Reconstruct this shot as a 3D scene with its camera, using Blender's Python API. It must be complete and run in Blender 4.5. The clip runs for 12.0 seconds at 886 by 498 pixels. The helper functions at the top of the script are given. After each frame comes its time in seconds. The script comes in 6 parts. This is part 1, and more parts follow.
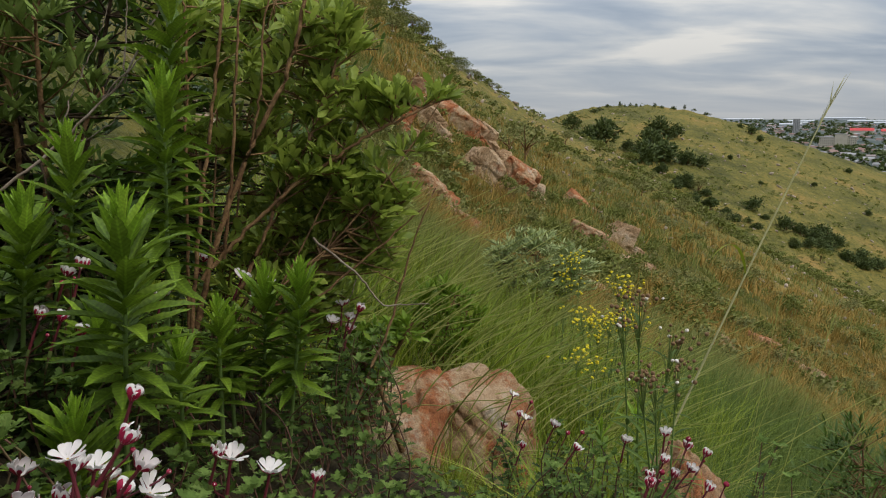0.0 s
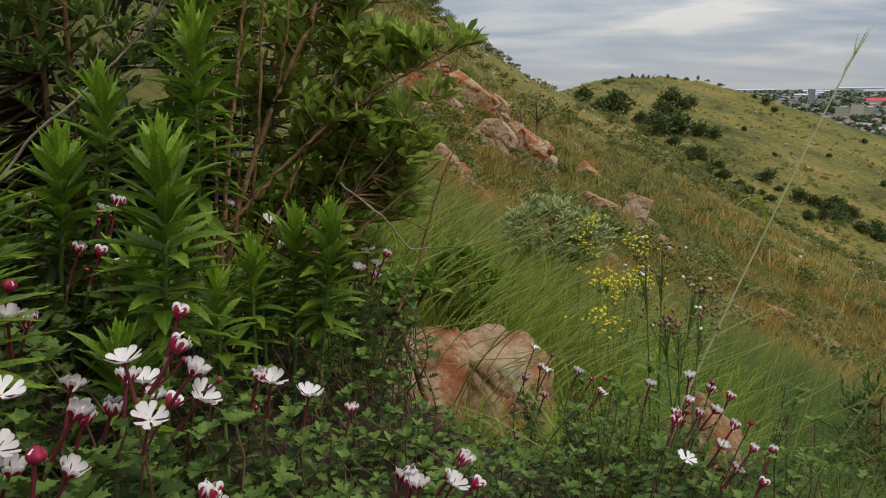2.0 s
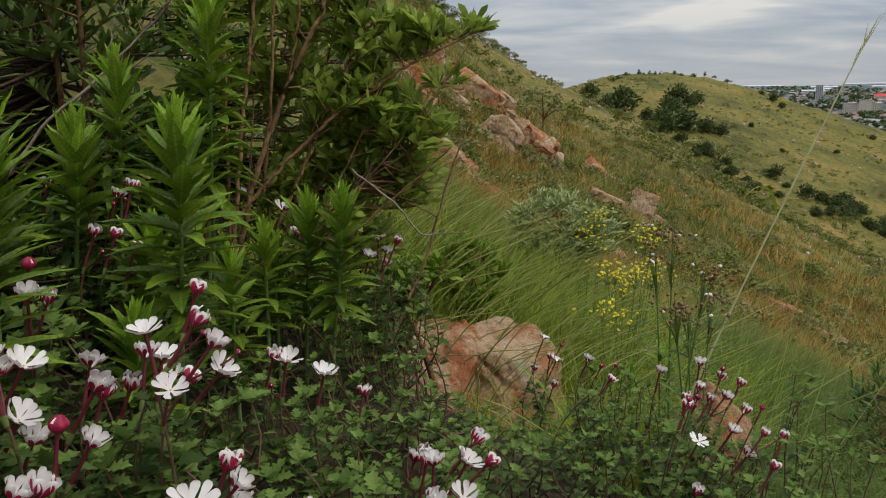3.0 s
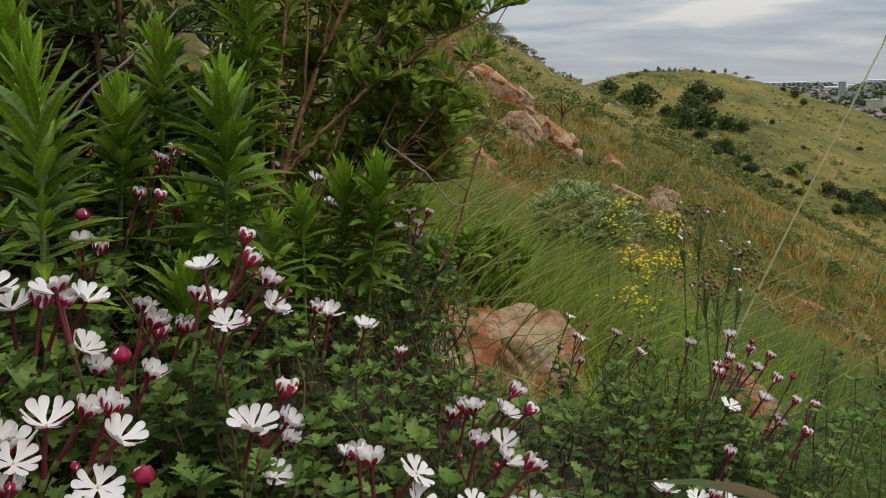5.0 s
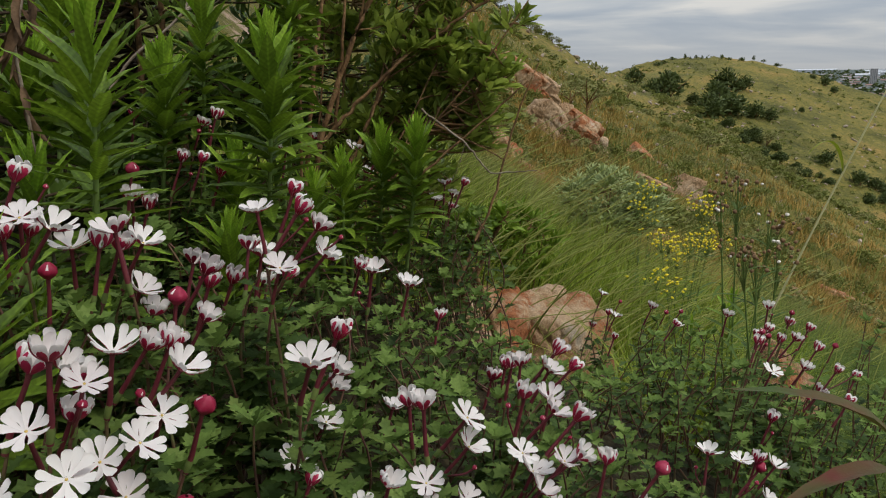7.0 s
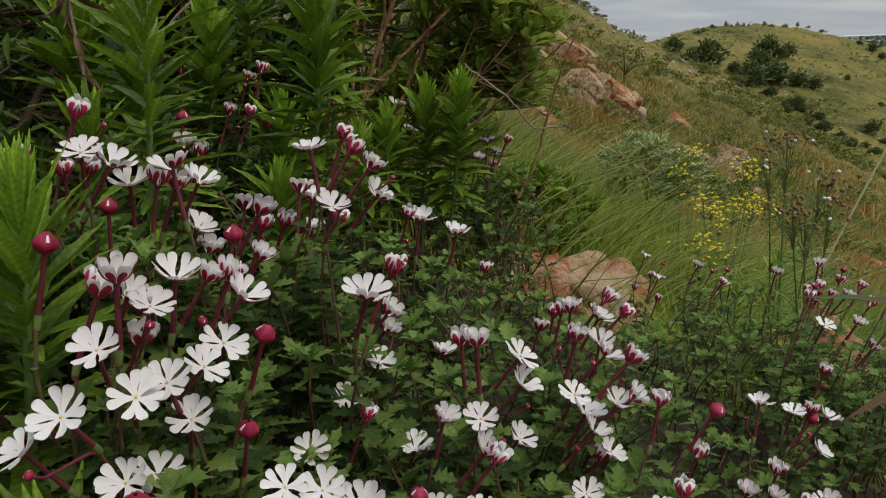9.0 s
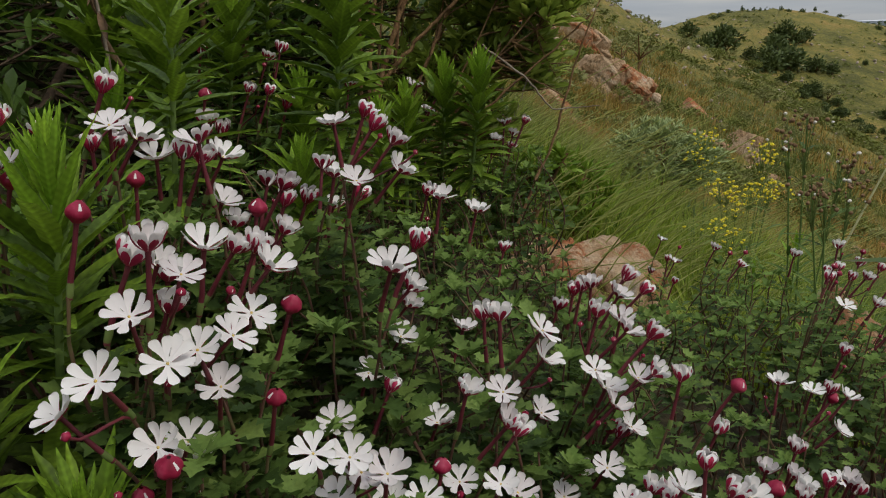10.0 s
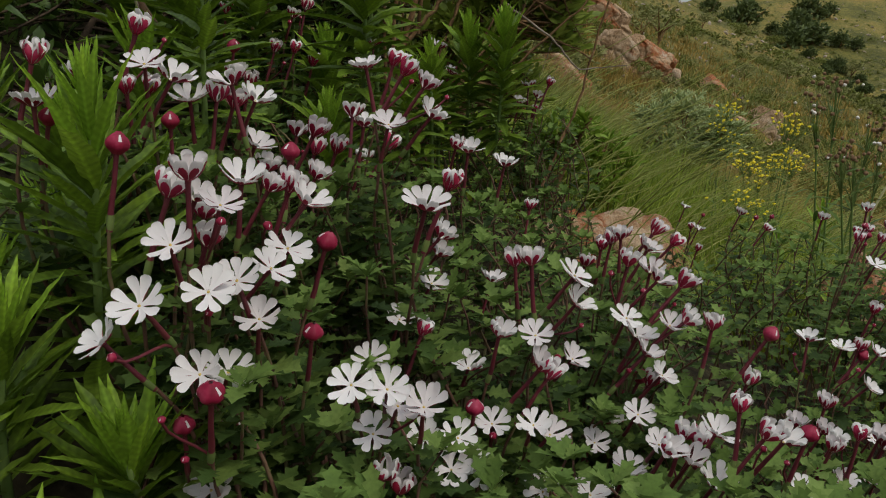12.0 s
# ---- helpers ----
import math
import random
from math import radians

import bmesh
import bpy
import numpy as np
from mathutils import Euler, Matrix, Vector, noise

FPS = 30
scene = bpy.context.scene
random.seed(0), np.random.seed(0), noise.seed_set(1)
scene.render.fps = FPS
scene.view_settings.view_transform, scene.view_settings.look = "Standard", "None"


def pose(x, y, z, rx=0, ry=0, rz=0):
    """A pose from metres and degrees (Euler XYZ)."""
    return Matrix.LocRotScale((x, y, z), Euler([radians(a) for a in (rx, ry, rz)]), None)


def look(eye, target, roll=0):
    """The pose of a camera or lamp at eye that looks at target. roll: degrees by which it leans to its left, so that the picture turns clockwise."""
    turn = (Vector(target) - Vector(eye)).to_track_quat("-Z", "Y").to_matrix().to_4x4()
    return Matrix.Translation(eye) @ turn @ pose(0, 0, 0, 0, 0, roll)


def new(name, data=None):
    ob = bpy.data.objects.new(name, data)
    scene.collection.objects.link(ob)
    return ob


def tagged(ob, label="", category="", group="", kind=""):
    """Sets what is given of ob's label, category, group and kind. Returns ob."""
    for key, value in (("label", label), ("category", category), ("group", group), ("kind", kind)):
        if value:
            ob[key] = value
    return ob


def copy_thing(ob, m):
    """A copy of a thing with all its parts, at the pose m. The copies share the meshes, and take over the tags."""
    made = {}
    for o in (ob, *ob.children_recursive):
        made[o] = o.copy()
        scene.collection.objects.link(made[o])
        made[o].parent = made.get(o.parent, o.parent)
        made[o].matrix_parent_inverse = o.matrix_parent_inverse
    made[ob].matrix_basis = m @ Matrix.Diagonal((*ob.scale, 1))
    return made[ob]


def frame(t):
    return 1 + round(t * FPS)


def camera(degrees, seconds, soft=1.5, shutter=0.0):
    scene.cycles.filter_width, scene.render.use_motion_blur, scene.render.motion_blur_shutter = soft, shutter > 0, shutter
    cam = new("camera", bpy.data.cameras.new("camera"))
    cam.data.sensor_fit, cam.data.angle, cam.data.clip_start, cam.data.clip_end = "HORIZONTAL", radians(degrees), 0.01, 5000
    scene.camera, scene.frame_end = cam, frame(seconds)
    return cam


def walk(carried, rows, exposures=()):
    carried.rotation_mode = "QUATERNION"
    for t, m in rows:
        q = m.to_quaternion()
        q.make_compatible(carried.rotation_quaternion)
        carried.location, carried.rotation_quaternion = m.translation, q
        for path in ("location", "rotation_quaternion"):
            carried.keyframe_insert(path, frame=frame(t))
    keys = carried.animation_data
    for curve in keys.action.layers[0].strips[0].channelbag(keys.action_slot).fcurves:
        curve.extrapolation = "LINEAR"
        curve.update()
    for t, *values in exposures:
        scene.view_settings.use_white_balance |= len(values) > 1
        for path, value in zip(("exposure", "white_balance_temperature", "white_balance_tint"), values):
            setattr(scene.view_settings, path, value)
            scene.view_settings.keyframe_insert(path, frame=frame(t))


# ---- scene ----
# the camera and its way: seconds, eye, yaw, pitch, roll
cam = camera(59.5, 12.0, soft=1.1)
ROWS = [
    (0, 0.0000, 0.0000, 0.9000, 0.00, -9.50, 0.00),
    (0.5, -0.0080, -0.0042, 0.8878, 0.18, -10.00, -0.14),
    (1, -0.0093, -0.0108, 0.8781, 0.31, -10.48, -0.46),
    (1.5, -0.0131, -0.0165, 0.8655, 0.58, -10.98, -0.40),
    (2, -0.0233, -0.0174, 0.8557, 0.86, -11.40, -0.49),
    (2.5, -0.0262, -0.0220, 0.8470, 1.00, -11.47, -0.65),
    (3, -0.0310, -0.0251, 0.8390, 1.33, -11.60, -0.66),
    (5, -0.0526, -0.0496, 0.8010, 2.66, -11.77, -0.79),
    (5.5, -0.0555, -0.0534, 0.7916, 2.92, -11.91, -1.04),
    (6, -0.0633, -0.0569, 0.7842, 3.40, -12.02, -0.95),
    (6.5, -0.0680, -0.0593, 0.7745, 3.94, -12.23, -0.93),
    (7, -0.0736, -0.0577, 0.7681, 4.46, -12.50, -1.07),
    (9, -0.0870, -0.0628, 0.7422, 7.18, -14.38, -1.91),
    (9.5, -0.0913, -0.0669, 0.7376, 7.75, -14.89, -1.89),
    (10, -0.0943, -0.0687, 0.7339, 8.17, -15.31, -2.06),
    (10.5, -0.0975, -0.0707, 0.7291, 8.65, -15.67, -2.21),
    (11, -0.0990, -0.0744, 0.7230, 9.12, -16.11, -2.39),
    (11.5, -0.1021, -0.0742, 0.7165, 9.41, -16.54, -2.42),
    (12, -0.1057, -0.0765, 0.7100, 9.52, -16.89, -2.32),
]


def aim(x, y, z, yaw, pitch, roll):
    ahead = Vector((-math.sin(radians(yaw)) * math.cos(radians(pitch)), math.cos(radians(yaw)) * math.cos(radians(pitch)), math.sin(radians(pitch))))
    return look((x, y, z), Vector((x, y, z)) + ahead, roll)


walk(cam, [(t, aim(x, y, z, yaw, pitch, roll)) for t, x, y, z, yaw, pitch, roll in ROWS], [(0, 0.0), (7, 0.0), (9, -0.1), (12, -0.28)])

# ---- sky and sun ----
world = bpy.data.worlds.new("sky")
scene.world = world
world.use_nodes = True
wn, wl = world.node_tree.nodes, world.node_tree.links
wn.clear()
sky = wn.new("ShaderNodeTexSky")
sky.sky_type, sky.sun_disc, sky.sun_elevation, sky.sun_rotation = "NISHITA", False, radians(54), radians(121)
coord = wn.new("ShaderNodeTexCoord")
apart = wn.new("ShaderNodeSeparateXYZ")
wl.new(coord.outputs["Generated"], apart.inputs[0])
lift = wn.new("ShaderNodeMath")
lift.operation, lift.inputs[1].default_value = "ADD", 0.16
wl.new(apart.outputs["Z"], lift.inputs[0])
floor_lift = wn.new("ShaderNodeMath")
floor_lift.operation, floor_lift.inputs[1].default_value = "MAXIMUM", 0.1
wl.new(lift.outputs[0], floor_lift.inputs[0])
flat = []
for axis in "XY":
    d = wn.new("ShaderNodeMath")
    d.operation = "DIVIDE"
    wl.new(apart.outputs[axis], d.inputs[0])
    wl.new(floor_lift.outputs[0], d.inputs[1])
    flat.append(d)
deck = wn.new("ShaderNodeCombineXYZ")
wl.new(flat[0].outputs[0], deck.inputs[0])
wl.new(flat[1].outputs[0], deck.inputs[1])


def cloud_noise(scale, detail, offset, stretch):
    mp = wn.new("ShaderNodeMapping")
    mp.inputs["Location"].default_value = offset
    mp.inputs["Scale"].default_value = stretch
    wl.new(deck.outputs[0], mp.inputs["Vector"])
    n = wn.new("ShaderNodeTexNoise")
    n.inputs["Scale"].default_value, n.inputs["Detail"].default_value, n.inputs["Roughness"].default_value = scale, detail, 0.5
    n.inputs["Distortion"].default_value = 0.4
    wl.new(mp.outputs[0], n.inputs["Vector"])
    return n


def world_ramp(source, stops):
    r = wn.new("ShaderNodeValToRGB")
    while len(r.color_ramp.elements) < len(stops):
        r.color_ramp.elements.new(0.5)
    for e, (at, c) in zip(r.color_ramp.elements, stops):
        e.position, e.color = at, (*c, 1)
    wl.new(source, r.inputs[0])
    return r


broad = cloud_noise(1.5, 8, (3.1, 0.7, 0), (0.55, 1.0, 1))
cloud = world_ramp(broad.outputs["Fac"], [(0.36, (0.36, 0.43, 0.53)), (0.45, (0.48, 0.54, 0.62)), (0.53, (0.65, 0.68, 0.71)), (0.61, (0.9, 0.88, 0.84))])
low = wn.new("ShaderNodeMapRange")
low.interpolation_type = "SMOOTHSTEP"
low.inputs[1].default_value, low.inputs[2].default_value, low.inputs[3].default_value, low.inputs[4].default_value = 0.0, 0.1, 0.75, 0.0
wl.new(apart.outputs["Z"], low.inputs[0])
hazed = wn.new("ShaderNodeMix")
hazed.data_type = "RGBA"
hazed.inputs[7].default_value = (0.62, 0.66, 0.71, 1)
wl.new(low.outputs[0], hazed.inputs[0])
wl.new(cloud.outputs[0], hazed.inputs[6])
clear = wn.new("ShaderNodeVectorMath")
clear.operation, clear.inputs[3].default_value = "SCALE", 0.12
wl.new(sky.outputs[0], clear.inputs[0])
cover = wn.new("ShaderNodeMix")
cover.data_type, cover.inputs[0].default_value = "RGBA", 0.93
wl.new(clear.outputs[0], cover.inputs[6])
wl.new(hazed.outputs[2], cover.inputs[7])
# an overcast dome is brighter overhead than at the horizon
climb = wn.new("ShaderNodeMapRange")
climb.inputs[1].default_value, climb.inputs[2].default_value = 0.0, 1.0
climb.inputs[3].default_value, climb.inputs[4].default_value = 0.68, 2.3
wl.new(apart.outputs["Z"], climb.inputs[0])
back = wn.new("ShaderNodeBackground")
wl.new(climb.outputs[0], back.inputs[1])
wl.new(cover.outputs[2], back.inputs[0])
wout = wn.new("ShaderNodeOutputWorld")
wl.new(back.outputs[0], wout.inputs[0])

sun = new("sun", bpy.data.lights.new("sun", "SUN"))
sun.data.energy, sun.data.angle, sun.data.color = 1.5, radians(20), (1.0, 0.95, 0.87)
sun.matrix_world = look((0, 0, 0), (-0.5, 0.3, -0.8))

# ---- materials ----
def material(name, colours, rough=0.6, scale=8.0, detail=4.0, bump=0.0, bump_scale=60.0, through_light=0.0, source="noise", gloss=0.5, fine=0.0, veins=0.0):
    """Colours run along a noise in the object's own space, along a random number for each island, or for each object."""
    m = bpy.data.materials.new(name)
    m.use_nodes = True
    nd, ln = m.node_tree.nodes, m.node_tree.links
    nd.clear()
    out = nd.new("ShaderNodeOutputMaterial")
    p = nd.new("ShaderNodeBsdfPrincipled")
    p.inputs["Roughness"].default_value = rough
    p.inputs["Specular IOR Level"].default_value = gloss
    geo = nd.new("ShaderNodeNewGeometry")
    noise_tex = nd.new("ShaderNodeTexNoise")
    noise_tex.inputs["Scale"].default_value, noise_tex.inputs["Detail"].default_value, noise_tex.inputs["Roughness"].default_value = scale, detail, 0.6
    ln.new(geo.outputs["Position"], noise_tex.inputs["Vector"])
    ramp = nd.new("ShaderNodeValToRGB")
    lo, hi = (0.3, 0.7) if source == "noise" else (0.08, 0.92)
    while len(ramp.color_ramp.elements) < len(colours):
        ramp.color_ramp.elements.new(0.5)
    for k, (e, c) in enumerate(zip(ramp.color_ramp.elements, colours)):
        e.position, e.color = lo + (hi - lo) * k / max(1, len(colours) - 1), (*c, 1)
    if source == "noise":
        ln.new(noise_tex.outputs["Fac"], ramp.inputs[0])
    else:
        if source == "island":
            pick = geo.outputs["Random Per Island"]
        else:
            pick = nd.new("ShaderNodeObjectInfo").outputs["Random"]
        mix = nd.new("ShaderNodeMath")
        mix.operation, mix.inputs[1].default_value = "MULTIPLY_ADD", 0.65
        ln.new(pick, mix.inputs[0])
        part_noise = nd.new("ShaderNodeMath")
        part_noise.operation, part_noise.inputs[1].default_value = "MULTIPLY", 0.35
        ln.new(noise_tex.outputs["Fac"], part_noise.inputs[0])
        ln.new(part_noise.outputs[0], mix.inputs[2])
        ln.new(mix.outputs[0], ramp.inputs[0])
    colour = ramp.outputs[0]
    if fine:
        small = nd.new("ShaderNodeTexNoise")
        small.inputs["Scale"].default_value, small.inputs["Detail"].default_value = bump_scale, 3
        ln.new(geo.outputs["Position"], small.inputs["Vector"])
        span = nd.new("ShaderNodeMapRange")
        span.inputs[1].default_value, span.inputs[2].default_value = 0.3, 0.7
        span.inputs[3].default_value, span.inputs[4].default_value = 1 - fine, 1 + fine
        ln.new(small.outputs["Fac"], span.inputs[0])
        times = nd.new("ShaderNodeVectorMath")
        times.operation = "SCALE"
        ln.new(colour, times.inputs[0])
        ln.new(span.outputs[0], times.inputs[3])
        colour = times.outputs[0]
    if veins:
        here = nd.new("ShaderNodeTexCoord")
        split = nd.new("ShaderNodeSeparateXYZ")
        ln.new(here.outputs["Object"], split.inputs[0])
        side = nd.new("ShaderNodeMath")
        side.operation = "ABSOLUTE"
        ln.new(split.outputs["X"], side.inputs[0])
        slant = nd.new("ShaderNodeMath")
        slant.operation, slant.inputs[1].default_value = "MULTIPLY_ADD", -0.7
        ln.new(side.outputs[0], slant.inputs[0])
        ln.new(split.outputs["Y"], slant.inputs[2])
        turn_up = nd.new("ShaderNodeMath")
        turn_up.operation, turn_up.inputs[1].default_value = "MULTIPLY", 75.0
        ln.new(slant.outputs[0], turn_up.inputs[0])
        wave = nd.new("ShaderNodeMath")
        wave.operation = "SINE"
        ln.new(turn_up.outputs[0], wave.inputs[0])
        rib = nd.new("ShaderNodeMapRange")
        rib.inputs[1].default_value, rib.inputs[2].default_value, rib.inputs[3].default_value, rib.inputs[4].default_value = 0.006, 0.022, 1 + 1.6 * veins, 1.0
        ln.new(side.outputs[0], rib.inputs[0])
        ridge = nd.new("ShaderNodeMapRange")
        ridge.inputs[1].default_value, ridge.inputs[2].default_value, ridge.inputs[3].default_value, ridge.inputs[4].default_value = -1.0, 1.0, 1 - 0.5 * veins, 1 + 0.35 * veins
        ln.new(wave.outputs[0], ridge.inputs[0])
        both = nd.new("ShaderNodeMath")
        both.operation = "MULTIPLY"
        ln.new(rib.outputs[0], both.inputs[0])
        ln.new(ridge.outputs[0], both.inputs[1])
        veined = nd.new("ShaderNodeVectorMath")
        veined.operation = "SCALE"
        ln.new(colour, veined.inputs[0])
        ln.new(both.outputs[0], veined.inputs[3])
        colour = veined.outputs[0]
    ln.new(colour, p.inputs["Base Color"])
    if bump:
        b_noise = nd.new("ShaderNodeTexNoise")
        b_noise.inputs["Scale"].default_value, b_noise.inputs["Detail"].default_value = bump_scale, 5
        ln.new(geo.outputs["Position"], b_noise.inputs["Vector"])
        b = nd.new("ShaderNodeBump")
        b.inputs["Strength"].default_value, b.inputs["Distance"].default_value = bump, 0.6 / bump_scale
        ln.new(b_noise.outputs["Fac"], b.inputs["Height"])
        ln.new(b.outputs[0], p.inputs["Normal"])
    if through_light:
        tr = nd.new("ShaderNodeBsdfTranslucent")
        ln.new(colour, tr.inputs[0])
        mx = nd.new("ShaderNodeMixShader")
        mx.inputs[0].default_value = through_light
        ln.new(p.outputs[0], mx.inputs[1])
        ln.new(tr.outputs[0], mx.inputs[2])
        ln.new(mx.outputs[0], out.inputs[0])
    else:
        ln.new(p.outputs[0], out.inputs[0])
    return m


LANCE = material("lance_leaf", [(0.075, 0.125, 0.011), (0.118, 0.19, 0.015), (0.175, 0.262, 0.022)], 0.55, 30, 3, 0.25, 220, 0.3, "object", 0.3, 0.2, 0.26)
LANCE_TIP = material("lance_tip_leaf", [(0.14, 0.24, 0.018), (0.21, 0.34, 0.026), (0.29, 0.43, 0.036)], 0.55, 30, 3, 0.25, 220, 0.42, "object", 0.3, 0.15, 0.24)
LANCE_STEM = material("lance_stem", [(0.11, 0.18, 0.04), (0.17, 0.24, 0.06)], 0.6, 40)
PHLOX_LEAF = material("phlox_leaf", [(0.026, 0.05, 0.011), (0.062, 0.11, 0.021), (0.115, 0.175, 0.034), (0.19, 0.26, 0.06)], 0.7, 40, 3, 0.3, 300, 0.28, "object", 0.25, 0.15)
# massed leaves: green lowered so the colour holds some shade between them
PHLOX_MASS = material("phlox_shaded_foliage", [(0.016, 0.032, 0.007), (0.045, 0.082, 0.014), (0.088, 0.138, 0.025), (0.155, 0.215, 0.046)], 0.7, 40, 3, 0.3, 300, 0.28, "island", 0.25, 0.15)
PHLOX_YOUNG = material("phlox_young_leaf", [(0.075, 0.128, 0.024), (0.132, 0.205, 0.042), (0.2, 0.275, 0.07)], 0.75, 40, 3, 0.3, 300, 0.3, "island", 0.2, 0.15)
PETAL = material("petal_white", [(0.6, 0.53, 0.52), (0.73, 0.69, 0.66), (0.79, 0.76, 0.72)], 0.6, 60, 3, 0.15, 260, 0.25, "object", 0.3)
CRIMSON = material("petal_crimson", [(0.22, 0.004, 0.026), (0.31, 0.008, 0.042), (0.38, 0.02, 0.07)], 0.5, 70, 3, 0.15, 300, 0.1, "object", 0.35)
BUD = material("bud_crimson", [(0.17, 0.004, 0.02), (0.26, 0.008, 0.038), (0.36, 0.05, 0.09)], 0.55, 90, 3, 0.15, 300, 0.05, "noise", 0.3)
TUBE = material("flower_tube", [(0.075, 0.006, 0.013), (0.115, 0.01, 0.02), (0.14, 0.022, 0.028)], 0.6, 60)
EYE = material("flower_eye", [(0.5, 0.32, 0.05), (0.6, 0.45, 0.12)], 0.6, 200)
PHLOX_STEM = material("phlox_stem", [(0.1, 0.035, 0.03), (0.13, 0.06, 0.035), (0.11, 0.12, 0.035)], 0.7, 30)
CALYX = material("calyx", [(0.1, 0.15, 0.03), (0.15, 0.2, 0.045)], 0.7, 50)
SHRUB_LEAF = material("shrub_leaf", [(0.105, 0.15, 0.023), (0.215, 0.285, 0.043), (0.32, 0.395, 0.065), (0.44, 0.51, 0.1)], 0.5, 20, 3, 0.2, 160, 0.48, "island", 0.35, 0.1)
SHRUB_LEAF_ONE = material("shrub_leaf_one", [(0.11, 0.16, 0.025), (0.19, 0.25, 0.04), (0.28, 0.36, 0.06)], 0.5, 20, 3, 0.2, 160, 0.48, "object", 0.45, 0.1)
FEATHER_LEAF = material("feathery_leaf", [(0.09, 0.16, 0.014), (0.15, 0.24, 0.02), (0.22, 0.32, 0.035)], 0.6, 8, 3, 0, 60, 0.3, "island", 0.25)
DARK_LEAF = material("thicket_leaf", [(0.045, 0.085, 0.013), (0.075, 0.13, 0.02), (0.115, 0.18, 0.03)], 0.5, 12, 3, 0.2, 160, 0.25, "island", 0.35, 0.1)
GREY_LEAF = material("grey_leaf", [(0.11, 0.165, 0.035), (0.165, 0.23, 0.05), (0.23, 0.3, 0.075)], 0.75, 20, 3, 0.2, 160, 0.2, "island", 0.2, 0.1)
BARK = material("bark", [(0.08, 0.043, 0.02), (0.17, 0.095, 0.043), (0.27, 0.165, 0.08)], 0.85, 45, 5, 0.6, 180, 0, "noise", 0.2, 0.25)
DARK_BARK = material("dark_bark", [(0.025, 0.017, 0.01), (0.05, 0.033, 0.02), (0.08, 0.055, 0.032)], 0.9, 45, 5, 0.5, 180, 0, "noise", 0.15, 0.25)
DEAD_WOOD = material("dead_wood", [(0.12, 0.09, 0.065), (0.2, 0.155, 0.115), (0.3, 0.25, 0.2)], 0.85, 30, 5, 0.5, 200, 0, "noise", 0.2, 0.2)
GRASS = material("grass", [(0.11, 0.17, 0.012), (0.185, 0.255, 0.018), (0.265, 0.325, 0.026), (0.36, 0.38, 0.055)], 0.55, 1.2, 3, 0, 60, 0.3, "island", 0.3)
DEEP_GRASS = material("deep_grass", [(0.05, 0.09, 0.01), (0.085, 0.14, 0.015), (0.13, 0.19, 0.022)], 0.55, 1.2, 3, 0, 60, 0.3, "island", 0.3)
LIME_GRASS = material("lime_grass", [(0.16, 0.23, 0.018), (0.24, 0.31, 0.028), (0.33, 0.38, 0.05)], 0.55, 1.2, 3, 0, 60, 0.35, "island", 0.3)
PALE_GRASS = material("pale_grass", [(0.24, 0.28, 0.06), (0.34, 0.36, 0.09), (0.42, 0.41, 0.14)], 0.6, 2, 3, 0, 60, 0.25, "island", 0.3)
SLOPE_GRASS = material("slope_grass", [(0.09, 0.078, 0.014), (0.215, 0.16, 0.032), (0.335, 0.215, 0.052), (0.47, 0.29, 0.088)], 0.7, 0.22, 4, 0, 60, 0.2, "island", 0.2)
SOFT_GRASS = material("soft_grass_blade", [(0.05, 0.085, 0.012), (0.08, 0.125, 0.018), (0.115, 0.165, 0.027), (0.175, 0.205, 0.045)], 0.6, 1.5, 3, 0, 60, 0.3, "island", 0.25)
STRAW = material("straw", [(0.28, 0.27, 0.12), (0.38, 0.36, 0.17)], 0.6, 20)
ROCK = material("pink_rock", [(0.2, 0.13, 0.095), (0.36, 0.225, 0.155), (0.42, 0.29, 0.215), (0.33, 0.27, 0.22)], 0.9, 9, 8, 0.9, 55, 0, "noise", 0.2, 0.3)
YELLOW = material("yellow_heads", [(0.66, 0.52, 0.012), (0.8, 0.68, 0.03)], 0.6, 60, 2, 0, 60, 0.1, "island", 0.3)
SEED = material("seed_heads", [(0.13, 0.075, 0.038), (0.22, 0.13, 0.07)], 0.9, 60, 2, 0, 60, 0, "island", 0.2)
FLUFF = material("seed_fluff", [(0.55, 0.5, 0.42), (0.7, 0.65, 0.58)], 0.9, 60)
DRY_LEAF = material("dry_leaf", [(0.05, 0.03, 0.018), (0.1, 0.06, 0.032), (0.16, 0.1, 0.055)], 0.85, 60, 4, 0.4, 200, 0.1, "noise", 0.2, 0.2)
RED_LEAF = material("reddish_leaf", [(0.05, 0.085, 0.012), (0.085, 0.06, 0.014), (0.13, 0.03, 0.018)], 0.5, 30, 3, 0.2, 120, 0.25, "noise", 0.35)
BUSH = material("bush", [(0.095, 0.115, 0.022), (0.14, 0.155, 0.03), (0.19, 0.195, 0.042)], 0.7, 2, 3, 0, 60, 0.15, "island", 0.25)
TREE = material("tree_leaf", [(0.045, 0.065, 0.017), (0.07, 0.095, 0.024), (0.105, 0.13, 0.034)], 0.65, 2, 3, 0, 60, 0.15, "island", 0.25)

